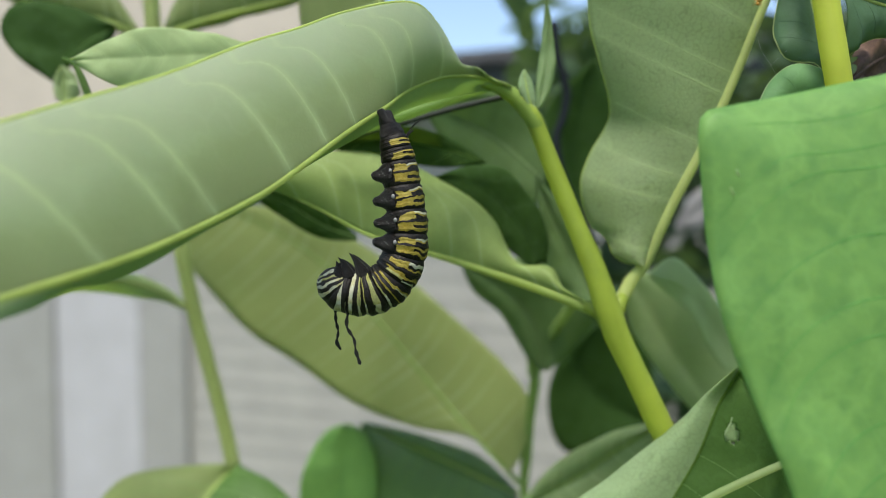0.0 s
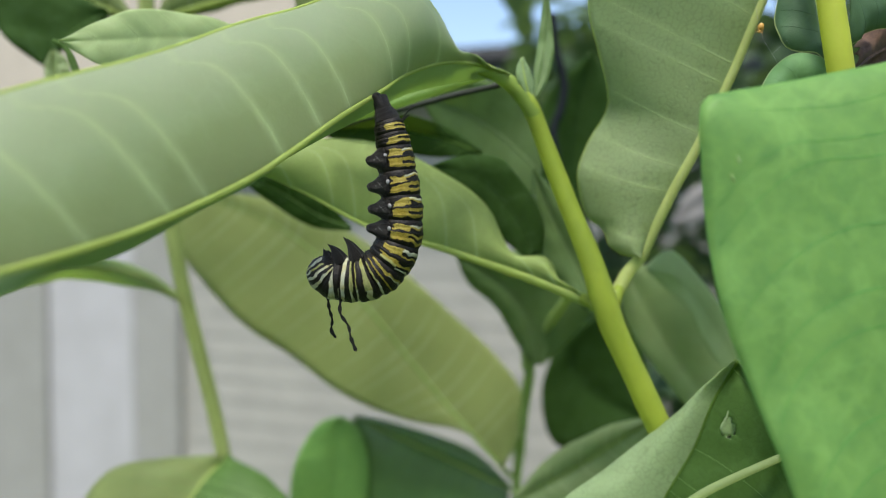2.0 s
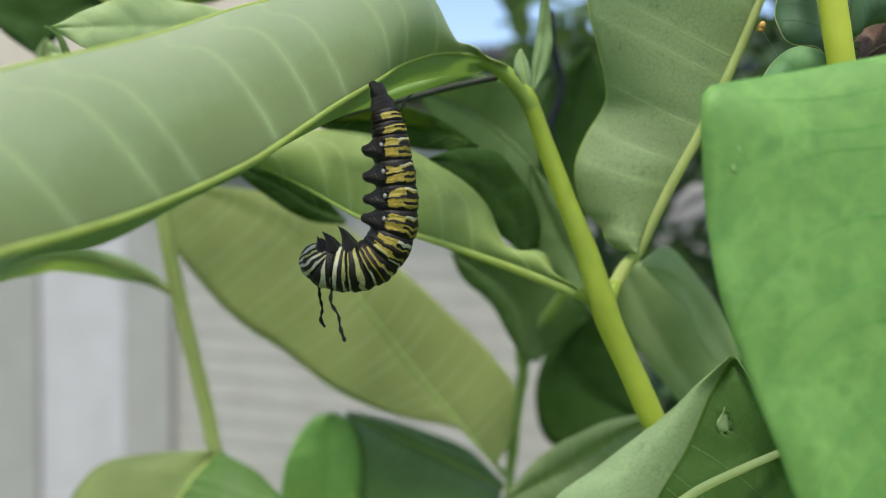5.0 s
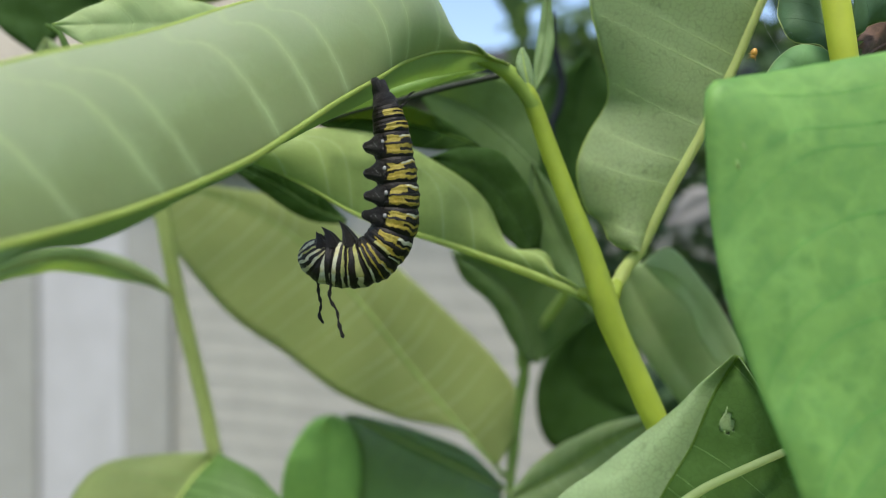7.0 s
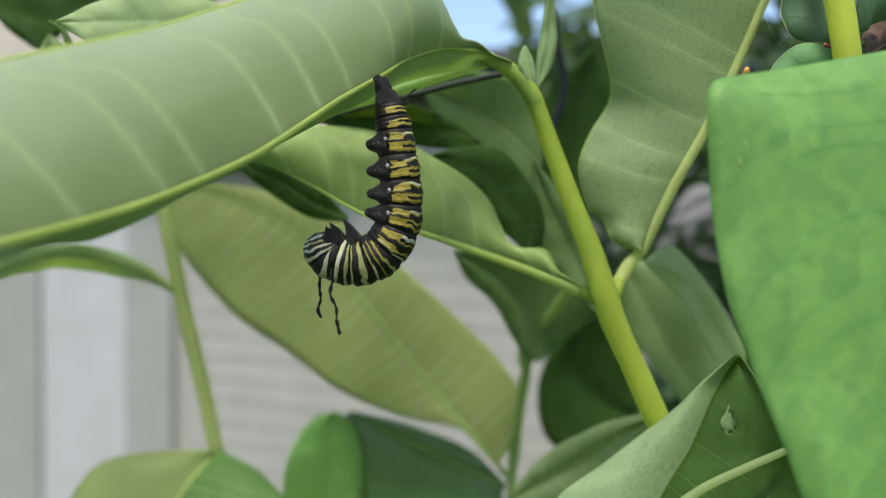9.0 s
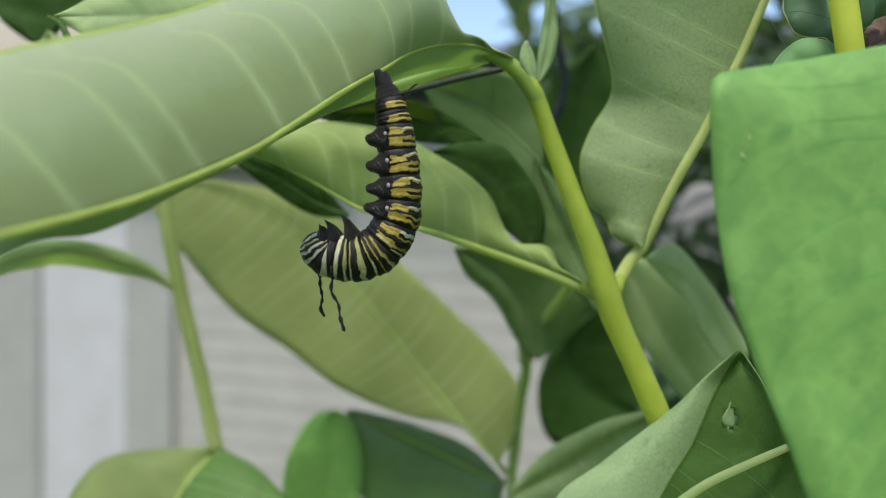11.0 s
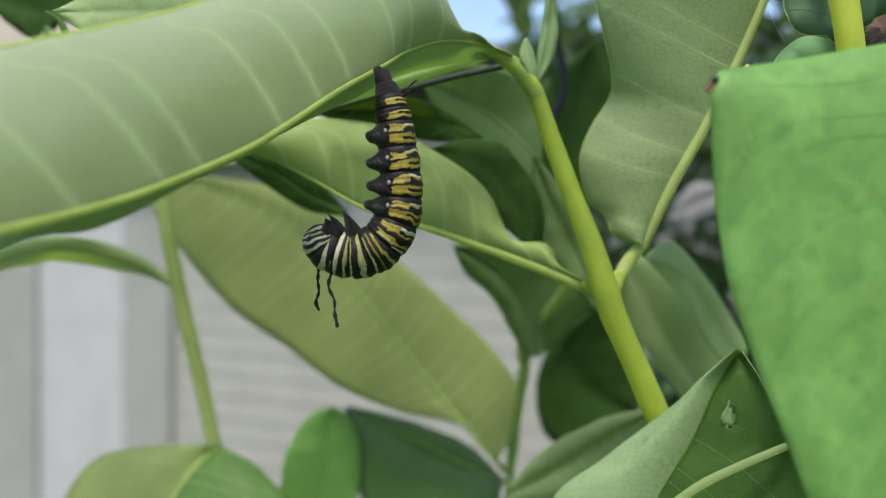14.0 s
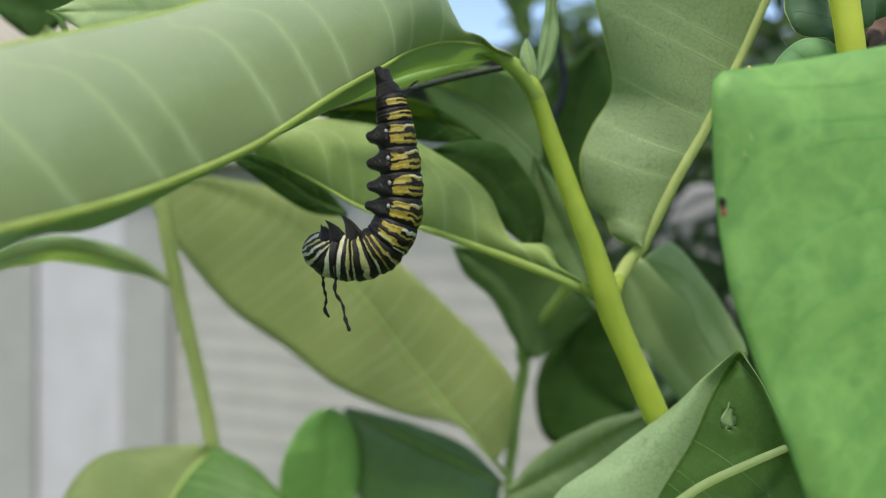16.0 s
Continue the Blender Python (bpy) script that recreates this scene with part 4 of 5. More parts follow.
# a leaf further back, its deep shade put into the colour
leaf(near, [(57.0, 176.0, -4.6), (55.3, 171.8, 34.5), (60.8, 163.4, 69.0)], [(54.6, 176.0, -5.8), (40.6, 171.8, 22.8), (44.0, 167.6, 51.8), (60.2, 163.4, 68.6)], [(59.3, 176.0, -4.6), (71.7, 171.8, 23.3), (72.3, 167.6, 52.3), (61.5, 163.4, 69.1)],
     UPPER_DARK_SHADE, UNDER, "dark green leaf, deep shade put into its colour", veins=5, rib_r=(0.5, 0.3), vein_r=0.1, rib_mat=UPPER_DARK_SHADE, vein_mat=UPPER_DARK_SHADE)


# ---- caterpillar ----
BLACK, YELLOW, WHITE = (0.0040, 0.0034, 0.0028), (0.255, 0.208, 0.034), (0.37, 0.38, 0.27)
OLIVE = (0.24, 0.25, 0.09)


def skin_mat(name, side_stops, back_stops, reach):
    """Banded skin. UV x runs along a segment, UV y from the back (0) to the belly (1); bands end at `reach`."""
    m = Mat(name)
    uv = m.t.nodes.new("ShaderNodeSeparateXYZ")
    m.link(m.coord.outputs["UV"], uv.inputs[0])
    # each segment has its own share of the pattern
    info = m.t.nodes.new("ShaderNodeObjectInfo")
    moved = m.t.nodes.new("ShaderNodeVectorMath")
    m.link(m.coord.outputs["Object"], moved.inputs[0])
    m.link(info.outputs["Random"], moved.inputs[1])

    def grain_of(scale, detail, rough=0.55):
        n = m.node("ShaderNodeTexNoise", Scale=scale, Detail=detail, Roughness=rough)
        m.link(moved.outputs[0], n.inputs["Vector"])
        return n.outputs["Fac"]

    wob = grain_of(520.0, 3.0)
    slow = grain_of(150.0, 2.0)
    u = m.math("ADD", uv.outputs["X"], m.math("ADD", m.math("MULTIPLY", m.math("SUBTRACT", wob, 0.5), 0.26), m.math("MULTIPLY", m.math("SUBTRACT", slow, 0.5), 0.42)))
    v = m.math("ADD", uv.outputs["Y"], m.math("MULTIPLY", m.math("SUBTRACT", grain_of(700.0, 3.0), 0.5), 0.30))
    flank = m.ramp(u, side_stops, "CONSTANT")
    back = m.ramp(u, back_stops, "CONSTANT")
    col = m.mix(m.math("GREATER_THAN", v, 0.36), back, flank)
    col = m.mix(m.math("GREATER_THAN", v, reach), col, BLACK)
    grain = m.noise(1700.0, 5.0, 0.7)
    col = m.mix(m.ramp(m.noise(420.0, 2.0), [(0.42, (0, 0, 0)), (0.62, (0.75, 0.75, 0.75))]), col, (1.0, 0.90, 0.50), "MULTIPLY")
    col = m.mix(m.math("MULTIPLY", m.ramp(grain, [(0.42, (0, 0, 0)), (0.70, (1, 1, 1))]), 0.40), col, (0.022, 0.016, 0.006))
    m.color(col)
    m.set(Specular_IOR_Level=0.2)
    m.link(m.ramp(grain, [(0.3, (0.28, 0.28, 0.28)), (0.7, (0.62, 0.62, 0.62))]), m.b.inputs["Roughness"])
    # rings of fine wrinkles round the body
    wrinkle = m.math("SINE", m.math("ADD", m.math("MULTIPLY", uv.outputs["X"], 44.0), m.math("MULTIPLY", wob, 9.0)))
    m.bump(m.math("ADD", m.math("MULTIPLY", wrinkle, 0.09), m.math("ADD", grain, wob)), 0.6, 0.00028)
    return m.m


SKIN = skin_mat("banded_skin",
                [(0.0, BLACK), (0.17, YELLOW), (0.42, BLACK), (0.52, YELLOW), (0.85, BLACK)],
                [(0.0, BLACK), (0.17, WHITE), (0.24, YELLOW), (0.30, BLACK), (0.52, YELLOW), (0.63, BLACK), (0.74, YELLOW), (0.85, BLACK)], 0.61)
SKIN_BEND = skin_mat("banded_skin_bend",
                     [(0.0, BLACK), (0.18, YELLOW), (0.40, BLACK), (0.60, YELLOW), (0.74, OLIVE), (0.84, BLACK)],
                     [(0.0, BLACK), (0.18, WHITE), (0.28, BLACK), (0.36, YELLOW), (0.42, BLACK), (0.68, YELLOW), (0.76, BLACK), (0.84, WHITE), (0.90, BLACK)], 0.68)
SKIN_NARROW = skin_mat("banded_skin_narrow",
                       [(0.0, BLACK), (0.16, YELLOW), (0.32, BLACK), (0.52, YELLOW), (0.62, BLACK), (0.84, OLIVE), (0.94, BLACK)],
                       [(0.0, BLACK), (0.18, YELLOW), (0.24, WHITE), (0.30, BLACK), (0.56, YELLOW), (0.62, BLACK), (0.85, WHITE), (0.94, BLACK)], 0.72)
SKIN_CHEST = skin_mat("banded_skin_chest",
                      [(0.0, BLACK), (0.12, OLIVE), (0.28, BLACK), (0.56, WHITE), (0.86, BLACK)],
                      [(0.0, BLACK), (0.14, WHITE), (0.24, BLACK), (0.58, WHITE), (0.80, BLACK)], 0.90)
SKIN_NECK = skin_mat("banded_skin_neck",
                     [(0.0, BLACK), (0.52, WHITE), (0.80, BLACK)],
                     [(0.0, BLACK), (0.08, WHITE), (0.20, BLACK), (0.52, WHITE), (0.76, BLACK)], 0.92)
SKIN_TAIL = skin_mat("banded_skin_tail",
                     [(0.0, BLACK), (0.34, YELLOW), (0.80, BLACK)],
                     [(0.0, BLACK), (0.34, YELLOW), (0.46, BLACK), (0.60, YELLOW), (0.78, BLACK)], 0.57)
SKIN_OLIVE = skin_mat("banded_skin_olive",
                      [(0.0, BLACK), (0.18, OLIVE), (0.48, BLACK), (0.86, OLIVE), (0.95, BLACK)],
                      [(0.0, BLACK), (0.20, WHITE), (0.44, BLACK), (0.84, WHITE), (0.94, BLACK)], 0.86)
SKIN_HEAD = skin_mat("banded_head",
                     [(0.0, BLACK), (0.10, WHITE), (0.22, BLACK), (0.36, WHITE), (0.46, BLACK), (0.58, OLIVE), (0.66, BLACK), (0.76, WHITE), (0.83, BLACK)],
                     [(0.0, BLACK), (0.10, WHITE), (0.23, BLACK), (0.36, WHITE), (0.47, BLACK), (0.58, WHITE), (0.67, BLACK), (0.76, OLIVE), (0.83, BLACK)], 0.95)
HORN = plain_mat("black_horn", (0.010, 0.008, 0.006), (0.003, 0.0025, 0.002), 600.0, 0.36, 0.32, 1.0, 0.0006)
SPOT = plain_mat("pale_spot", (0.27, 0.27, 0.26), (0.16, 0.16, 0.15), 1500.0, 0.3, 0.5, 0.1, 0.0001)

# joints of the body from the tail (mm; x, z and thickness)
JOINTS = [(-10.17, 24.43), (-9.66, 22.22), (-8.85, 20.00), (-8.34, 17.77), (-7.82, 15.45), (-7.28, 11.17), (-6.73, 6.88), (-6.58, 2.67), (-7.21, -1.36), (-9.33, -4.93), (-12.06, -6.84), (-15.00, -7.38), (-17.55, -7.02), (-19.70, -6.45), (-22.15, -2.95)]
RADII = [1.15, 1.6, 2.4, 2.9, 3.15, 3.45, 3.70, 3.80, 3.95, 4.15, 4.25, 4.10, 3.90, 3.50, 2.70]
TAIL = Vector((JOINTS[0][0], 0.0, JOINTS[0][1]))
caterpillar = empty("caterpillar", TAIL * MM, "black, yellow and white striped caterpillar hanging in a J", "caterpillar")


def centre(s):
    """Place, direction to the head and thickness at s joints from the tail, in the caterpillar's space."""
    i = min(max(int(math.floor(s)), 0), len(JOINTS) - 2)
    f = s - i
    q = [Vector((x, 0, z)) - TAIL for x, z in JOINTS]
    a, b, c, d = (q[max(i - 1, 0)] if i else q[0] * 2 - q[1]), q[i], q[i + 1], (q[i + 2] if i + 2 < len(q) else q[-1] * 2 - q[-2])
    p = 0.5 * (2 * b + (c - a) * f + (2 * a - 5 * b + 4 * c - d) * f * f + (3 * b - a - 3 * c + d) * f ** 3)
    t = 0.5 * ((c - a) + (2 * a - 5 * b + 4 * c - d) * 2 * f + (3 * b - a - 3 * c + d) * 3 * f * f)
    r = RADII[i] + (RADII[i + 1] - RADII[i]) * f
    return p, t.normalized(), r


def on_body(s, turn, out=1.0):
    """A place on the skin: turn in degrees from the back (0) over the near flank (90) to the belly (180)."""
    p, t, r = centre(s)
    n = Vector((-t.z, 0, t.x))
    d = n * math.cos(radians(turn)) + Vector((0, -1, 0)) * math.sin(radians(turn))
    return p + d * r * out, d


def body_piece(i, s0, s1, material, name, folds=3, tip=0.0):
    rings, sides = 15, 30
    pivot = centre(float(i))[0]
    bm = bmesh.new()
    uv = bm.loops.layers.uv.new("uv")
    rows = []
    for a in range(rings + 1):
        w = a / rings
        s = s0 + (s1 - s0) * w
        p, t, r = centre(min(max(s, 0.0), 13.98))
        x = (s - i)
        fold = 1 + 0.018 * math.cos(math.tau * folds * x + math.pi) + 0.075 * math.sin(math.pi * min(max(x, 0), 1)) ** 0.7 - 0.055
        if x < 0 or x > 1:
            fold -= 0.6 * abs(x if x < 0 else x - 1)
        if tip and w > 1 - tip:
            fold *= math.sqrt(max(0.0, 1 - ((w - 1 + tip) / tip) ** 2)) * 0.98 + 0.02
        n = Vector((-t.z, 0, t.x))
        row = []
        for k in range(sides):
            g = math.tau * k / sides
            d = n * math.cos(g) + Vector((0, -1, 0)) * math.sin(g)
            lump = 1 + 0.035 * noise.noise((p + d * r) * 0.9) + 0.025 * noise.noise((p + d * r) * 2.1)
            row.append((bm.verts.new(((p - pivot) + d * (r * fold * lump)) * MM), x, 1 - abs(1 - k / sides * 2)))
        rows.append(row)
    for a, b in zip(rows, rows[1:]):
        for k in range(sides):
            q = (a[k], b[k], b[(k + 1) % sides], a[(k + 1) % sides])
            f = bm.faces.new([v[0] for v in q])
            for loop, v in zip(f.loops, q):
                loop[uv].uv = (v[1], v[2])
    bm.faces.new([v[0] for v in rows[0]])
    bm.faces.new([v[0] for v in reversed(rows[-1])])
    bmesh.ops.recalc_face_normals(bm, faces=bm.faces)
    ob = part(name, bm, material, caterpillar)
    ob.location = pivot * MM
    return ob, pivot


def limb(ob, pivot, name, line, radii, material=None, label="", sides=8):
    bm = bmesh.new()
    tube(bm, [(p - pivot) * MM for p in line], [r * MM for r in radii], sides)
    return part(name, bm, material or HORN, ob, label)


# legs of the chest: root to tip, beside the middle of the body
LEGS = {10: ((-4.23, 0.00, -28.63), (-4.73, 0.00, -27.13), (-5.43, 0.00, -25.53), (-6.43, 0.00, -24.13)),
        11: ((-7.43, 0.00, -28.73), (-7.63, 0.00, -27.33), (-8.13, 0.00, -26.03), (-9.03, 0.00, -25.03)),
        12: ((-9.33, 0.00, -28.73), (-9.33, 0.00, -27.53), (-9.43, 0.00, -26.63), (-9.73, 0.00, -25.73))}
SEGMENTS = []
for i in range(14):
    head = i == 13
    mat = SKIN_HEAD if head else SKIN_OLIVE if i == 10 else SKIN_NECK if i == 12 else SKIN_CHEST if i == 11 else SKIN_NARROW if i == 9 else SKIN_BEND if i == 8 else SKIN
    if i <= 1:
        mat = HORN
    elif i <= 3:
        mat = SKIN_TAIL
    ob, pivot = body_piece(i, i - (0.10 if i else 0.0), 13.98 if head else i + 1.10, mat, "head" if head else "tail" if i == 0 else "segment", 2 if i >= 10 else 3, 0.55 if head else 0.0)
    SEGMENTS.append((ob, pivot))
    near_far = (1, -1)
    if 4 <= i <= 7:
        for s in near_far:
            a, d = on_body(i + 0.5, s * 148, 0.70)
            a2, _ = on_body(i + 0.5, s * 156, 1.22)
            a3, _ = on_body(i + 0.5, s * 160, 1.52)
            a4, _ = on_body(i + 0.52, s * 161, 1.62)
            limb(ob, pivot, "proleg", spline([a, a2, a3, a4], 8), [2.35, 2.25, 2.05, 1.70, 1.35, 1.08, 0.90, 0.80, 0.40], None, "stubby black proleg", 12)
            c, d = on_body(i + 0.40, s * 116, 1.10)
            bm = bmesh.new()
            bmesh.ops.create_icosphere(bm, subdivisions=2, radius=0.42 * MM, matrix=Matrix.Translation((c - pivot) * MM) @ Matrix.Diagonal((0.75, 0.5, 1.0, 1)))
            part("spot", bm, SPOT, ob, "white spot above the proleg")
            # pale grains on the proleg's root
            for k, (ds, turn, out) in enumerate(((0.46, 132, 1.32), (0.55, 128, 1.30), (0.50, 138, 1.44), (0.38, 136, 1.34))):
                c, d = on_body(i + ds, s * turn, out)
                bm = bmesh.new()
                bmesh.ops.create_icosphere(bm, subdivisions=1, radius=(0.11, 0.08, 0.10, 0.07)[k] * MM, matrix=Matrix.Translation((c - pivot) * MM))
                part("grain", bm, SPOT, ob)
    if i in LEGS:
        for s in near_far:
            shift = Vector((0, -1.3, 0)) if s == 1 else Vector((0.35, 1.5, -0.4))
            a, b, c, e = (Vector(q) + shift for q in LEGS[i])
            limb(ob, pivot, "leg", spline([a, b, c, e], 9), [1.5, 1.42, 1.30, 1.10, 0.88, 0.68, 0.50, 0.34, 0.18, 0.03], None, "pointed black leg", 10)
            for dx, start, share in ((0.55, 0.46, 0.40), (0.95, 0.26, 0.36)):
                root = a.lerp(e, start)
                limb(ob, pivot, "leg_spine", [root, root + (e - a) * (share * 0.6) + Vector((dx * 0.9, 0, 0)), root + (e - a) * share + Vector((dx, 0, 0.15))], [0.45, 0.26, 0.02], None, "", 6)
    if i == 11:
        for s, line in ((1, [(2.3, -0.3, 0.2), (1.9, -0.7, -2.6), (3.1, -0.9, -5.0), (3.3, -0.9, -7.0), (4.0, -0.9, -9.6)]), (-1, [(0.6, 0.8, 0.2), (0.45, 1.4, -2.4), (0.75, 1.6, -4.6), (0.4, 1.6, -6.6), (1.1, 1.6, -8.0)])):
            base = on_body(11.75, s * 25, 0.93)[0]
            base = base - Vector((2.4 if s == 1 else 3.6, 0, -0.2 if s == 1 else -0.5))
            pts = [base + Vector(q) for q in line]
            n = 30
            rr = [0.27 * (1 + 0.34 * math.sin(k * 1.1 + s)) * (1.15 - 0.5 * k / n) + (0.12 if k > 22 else 0) for k in range(n)] + [0.08]
            limb(ob, pivot, "tentacle", spline(pts, n), rr, None, "long beaded black filament")
    if i == 2:
        for s in near_far:
            a, d = on_body(2.4, s * 22, 0.9)
            far = 1.0 if s == 1 else 0.55
            limb(ob, pivot, "tentacle", spline([a, a + Vector((0.7, -0.3 * s, 1.2)) * far, a + Vector((1.9, -0.4 * s, 2.6)) * far, a + Vector((2.6, -0.4 * s, 3.0)) * far], 10), [0.30, 0.26, 0.2] + [0.15] * 4 + [0.17, 0.19, 0.17, 0.08], None, "short black filament")
    if i == 0:
        for s in near_far:
            a = on_body(0.7, s * 110, 0.5)[0]
            limb(ob, pivot, "clasper", spline([a, a + Vector((-0.15 - 0.35 * s, -0.5 * s, 1.0)), a + Vector((-0.1 - 0.75 * s, -0.6 * s, 1.85))], 6), [0.95, 0.9, 0.82, 0.76, 0.74, 0.78, 0.55], None, "black gripping clasper")
    if head:
        for s in near_far:
            a = on_body(13.42, s * 150, 0.95)[0]
            limb(ob, pivot, "feeler", [a, a + Vector((-0.25, -0.2 * s, 0.5)), a + Vector((-0.5, -0.25 * s, 0.8))], [0.32, 0.22, 0.08], None, "", 6)
            for q in (120, 140, 158):
                c = on_body(13.30, s * q, 0.99)[0]
                bm = bmesh.new()
                bmesh.ops.create_icosphere(bm, subdivisions=1, radius=0.22 * MM, matrix=Matrix.Translation((c - pivot) * MM))
                part("eye", bm, HORN, ob)

# seconds; sway of the whole body, bend of the belly, bend of the chest and head (degrees)
BENDS = [
    (0, -0.4, -6.5, 11.8),
    (0.5, -0.2, -7.1, 12.8),
    (1, -0.5, -6.6, 14),
    (1.5, -0.3, -4.4, -1.1),
    (2, -0.6, -3.6, -4.5),
    (2.5, -0.1, -2, -5.9),
    (3, 0.4, 0.1, -8.7),
    (3.5, 0.2, -1.3, -9.4),
    (4, -0, -2.2, -2.1),
    (6.5, -0.2, -0.6, -7.4),
    (7, 0.2, -0, -7.5),
    (7.5, 0.4, 0.1, -6),
    (8, 0, -0, 0),
    (8.5, -0.2, 0.2, 4.5),
    (9, -0.3, 0, 7.3),
    (11.5, 0.5, -1.3, -5.5),
    (12, 0.1, -1.6, -5.2),
    (12.5, -0.2, -1.7, -6.4),
    (13, -0.1, -2, -0.5),
    (13.5, -0.1, -0, 5.5),
    (14, -0.2, 0.1, 8.6),
    (14.5, -0.3, -0.4, 10.3),
    (15, -0.4, -3, 10.3),
    (15.5, 0, -2.9, -1.9),
    (16, -0.3, -3.4, -2.3),
]
SHARE = {7: (0.2, 0), 8: (0.3, 0), 9: (0.3, 0), 10: (0.2, 0), 11: (0, 0.4), 12: (0, 0.3), 13: (0, 0.3)}


def caterpillar_moves():
    walk(caterpillar, [(t, Matrix.Translation(TAIL * MM) @ pose(0, 0, 0, 0, sway, 0)) for t, sway, _, _ in BENDS])
    for i in range(7, 14):
        ob, pivot = SEGMENTS[i]
        rows = []
        for t, _, belly, chest in BENDS:
            m = Matrix.Identity(4)
            for j in range(7, i + 1):
                at = Matrix.Translation(centre(float(j))[0] * MM)
                m = m @ at @ pose(0, 0, 0, 0, SHARE[j][0] * belly + SHARE[j][1] * chest, 0) @ at.inverted()
            rows.append((t, m @ Matrix.Translation(pivot * MM)))
        walk(ob, rows)


# ---- insects ----
ORANGE = plain_mat("orange_shell", (0.46, 0.25, 0.035), (0.33, 0.16, 0.02), 1500.0, 0.4, 0.5, 0.2, 0.0001)
RED = plain_mat("red_brown_shell", (0.30, 0.060, 0.045), (0.14, 0.03, 0.025), 1500.0, 0.35, 0.5, 0.2, 0.0001)


def ball(bm, at, size):
    bmesh.ops.create_icosphere(bm, subdivisions=2, radius=1.0, matrix=Matrix.Translation(Vector(at) * MM) @ Matrix.Diagonal((*(v * MM for v in size), 1)))


def insect(name, at, label, category, material, dark, body, legs, reach):
    """body: part name, centre and half sizes in mm, the long way along x; legs go out to both sides."""
    root = empty(name, Vector(at) * MM, label, category)
    for part_name, c, size, m in body:
        bm = bmesh.new()
        ball(bm, c, size)
        part(part_name, bm, m, root)
    for s in (1, -1):
        for x, lean in legs:
            bm = bmesh.new()
            tube(bm, [Vector(p) * MM for p in ((x, 0, -0.05), (x + lean * 0.5, s * reach * 0.55, 0.25), (x + lean, s * reach, -0.35))], [0.07 * MM, 0.06 * MM, 0.03 * MM], 6)
            part("leg", bm, dark, root)
    return root


mite = insect("spiderling", (57.0, 4.0, 35.1), "tiny orange spiderling on a silk thread", "spider", ORANGE, ORANGE,
              [("abdomen", (0.35, 0, 0), (0.75, 0.55, 0.5), ORANGE), ("head", (-0.45, 0, -0.05), (0.4, 0.35, 0.3), ORANGE)], ((-0.55, -0.4), (-0.4, -0.1), (-0.25, 0.2), (-0.1, 0.5)), 0.8)
ant = insect("ant", (71.3, 0.0, 27.6), "small red-brown ant walking on the leaf", "ant", RED, HORN,
             [("abdomen", (0.85, 0, 0), (0.75, 0.50, 0.46), HORN), ("thorax", (0, 0, 0), (0.50, 0.36, 0.32), RED), ("head", (-0.70, 0, 0), (0.42, 0.40, 0.32), RED)],
             ((-0.25, -0.5), (0.0, 0.05), (0.25, 0.6)), 0.75)
# fine silk between the leaves
SILK = plain_mat("silk", (0.6, 0.6, 0.6), (0.5, 0.5, 0.5), 500.0, 0.4, 0.5, 0.0)
silk = empty("silk_thread", Vector((59.9, 8.0, 38.1)) * MM, "fine grey silk threads between leaves", "spider silk")
for line in ([(59.2, 5.0, 35.9), (63.1, 8.0, 32.7), (64.0, 9.0, 31.5)], [(65.5, 24.0, 49.6), (59.7, 8.0, 39.3), (59.2, 5.0, 35.9)], [(61.7, 7.0, 33.4), (67.0, 12.0, 37.4), (68.5, 14.0, 36.8)]):
    bm = bmesh.new()
    tube(bm, [Vector(p) * MM - silk.location for p in line], [0.008 * MM] * len(line), 5)
    part("thread", bm, SILK, silk)

MITE = [(0.0, (58.3, 4.0, 44.7)), (0.5, (57.9, 4.0, 41.6)), (1.0, (58.7, 4.0, 39.6)), (1.5, (58.8, 4.0, 38.3)), (2.0, (58.3, 4.0, 37.5)), (3.0, (58.7, 4.0, 37.5)), (4.0, (58.6, 4.0, 36.9)), (6.5, (57.3, 4.0, 33.8)),
        (7.0, (56.6, 4.0, 31.2)), (8.0, (55.9, 4.0, 29.0)), (9.0, (54.8, 4.0, 27.6)), (11.5, (55.0, 4.0, 26.4)), (12.5, (54.3, 4.0, 26.7)), (16.0, (54.6, 4.0, 26.8))]
# the ant's way: place and heading in the leaf's plane (degrees)
ANT = [(0.0, (78.4, 3.0, 26.1), 150), (7.5, (75.1, 3.0, 27.8), 150), (8.5, (70.6, 1.0, 29.9), 120), (9.0, (69.6, 4.0, 32.6), 160), (10.2, (59.9, 2.0, 29.6), 200), (11.5, (43.4, -21.6, 21.5), 190), (12.0, (41.6, -23.6, 21.2), 185),
       (13.0, (39.1, -26.1, 20.5), 190), (13.5, (38.8, -26.6, 20.0), 210), (14.0, (36.3, -27.6, 17.9), 235), (14.5, (35.3, -28.1, 14.9), 265), (15.0, (36.3, -28.6, 13.0), 285), (15.5, (37.1, -29.1, 7.8), 280), (16.0, (37.6, -29.6, 1.5), 280)]


def insects_move():
    walk(mite, [(t, Matrix.Translation(Vector(p) * MM) @ pose(0, 0, 0, 90, 0, 0) @ pose(0, 0, 0, 0, 0, 75)) for t, p in MITE])
    walk(ant, [(t, Matrix.Translation(Vector(p) * MM) @ pose(0, 0, 0, 90, 0, 0) @ pose(0, 0, 0, 0, 0, h - 180)) for t, p, h in ANT])


# ---- surroundings ----
GRASS = plain_mat("grass_ground", (0.06, 0.11, 0.03), (0.03, 0.055, 0.018), 3.0, 0.9, 0.2, 0.6, 0.02, 12.0)
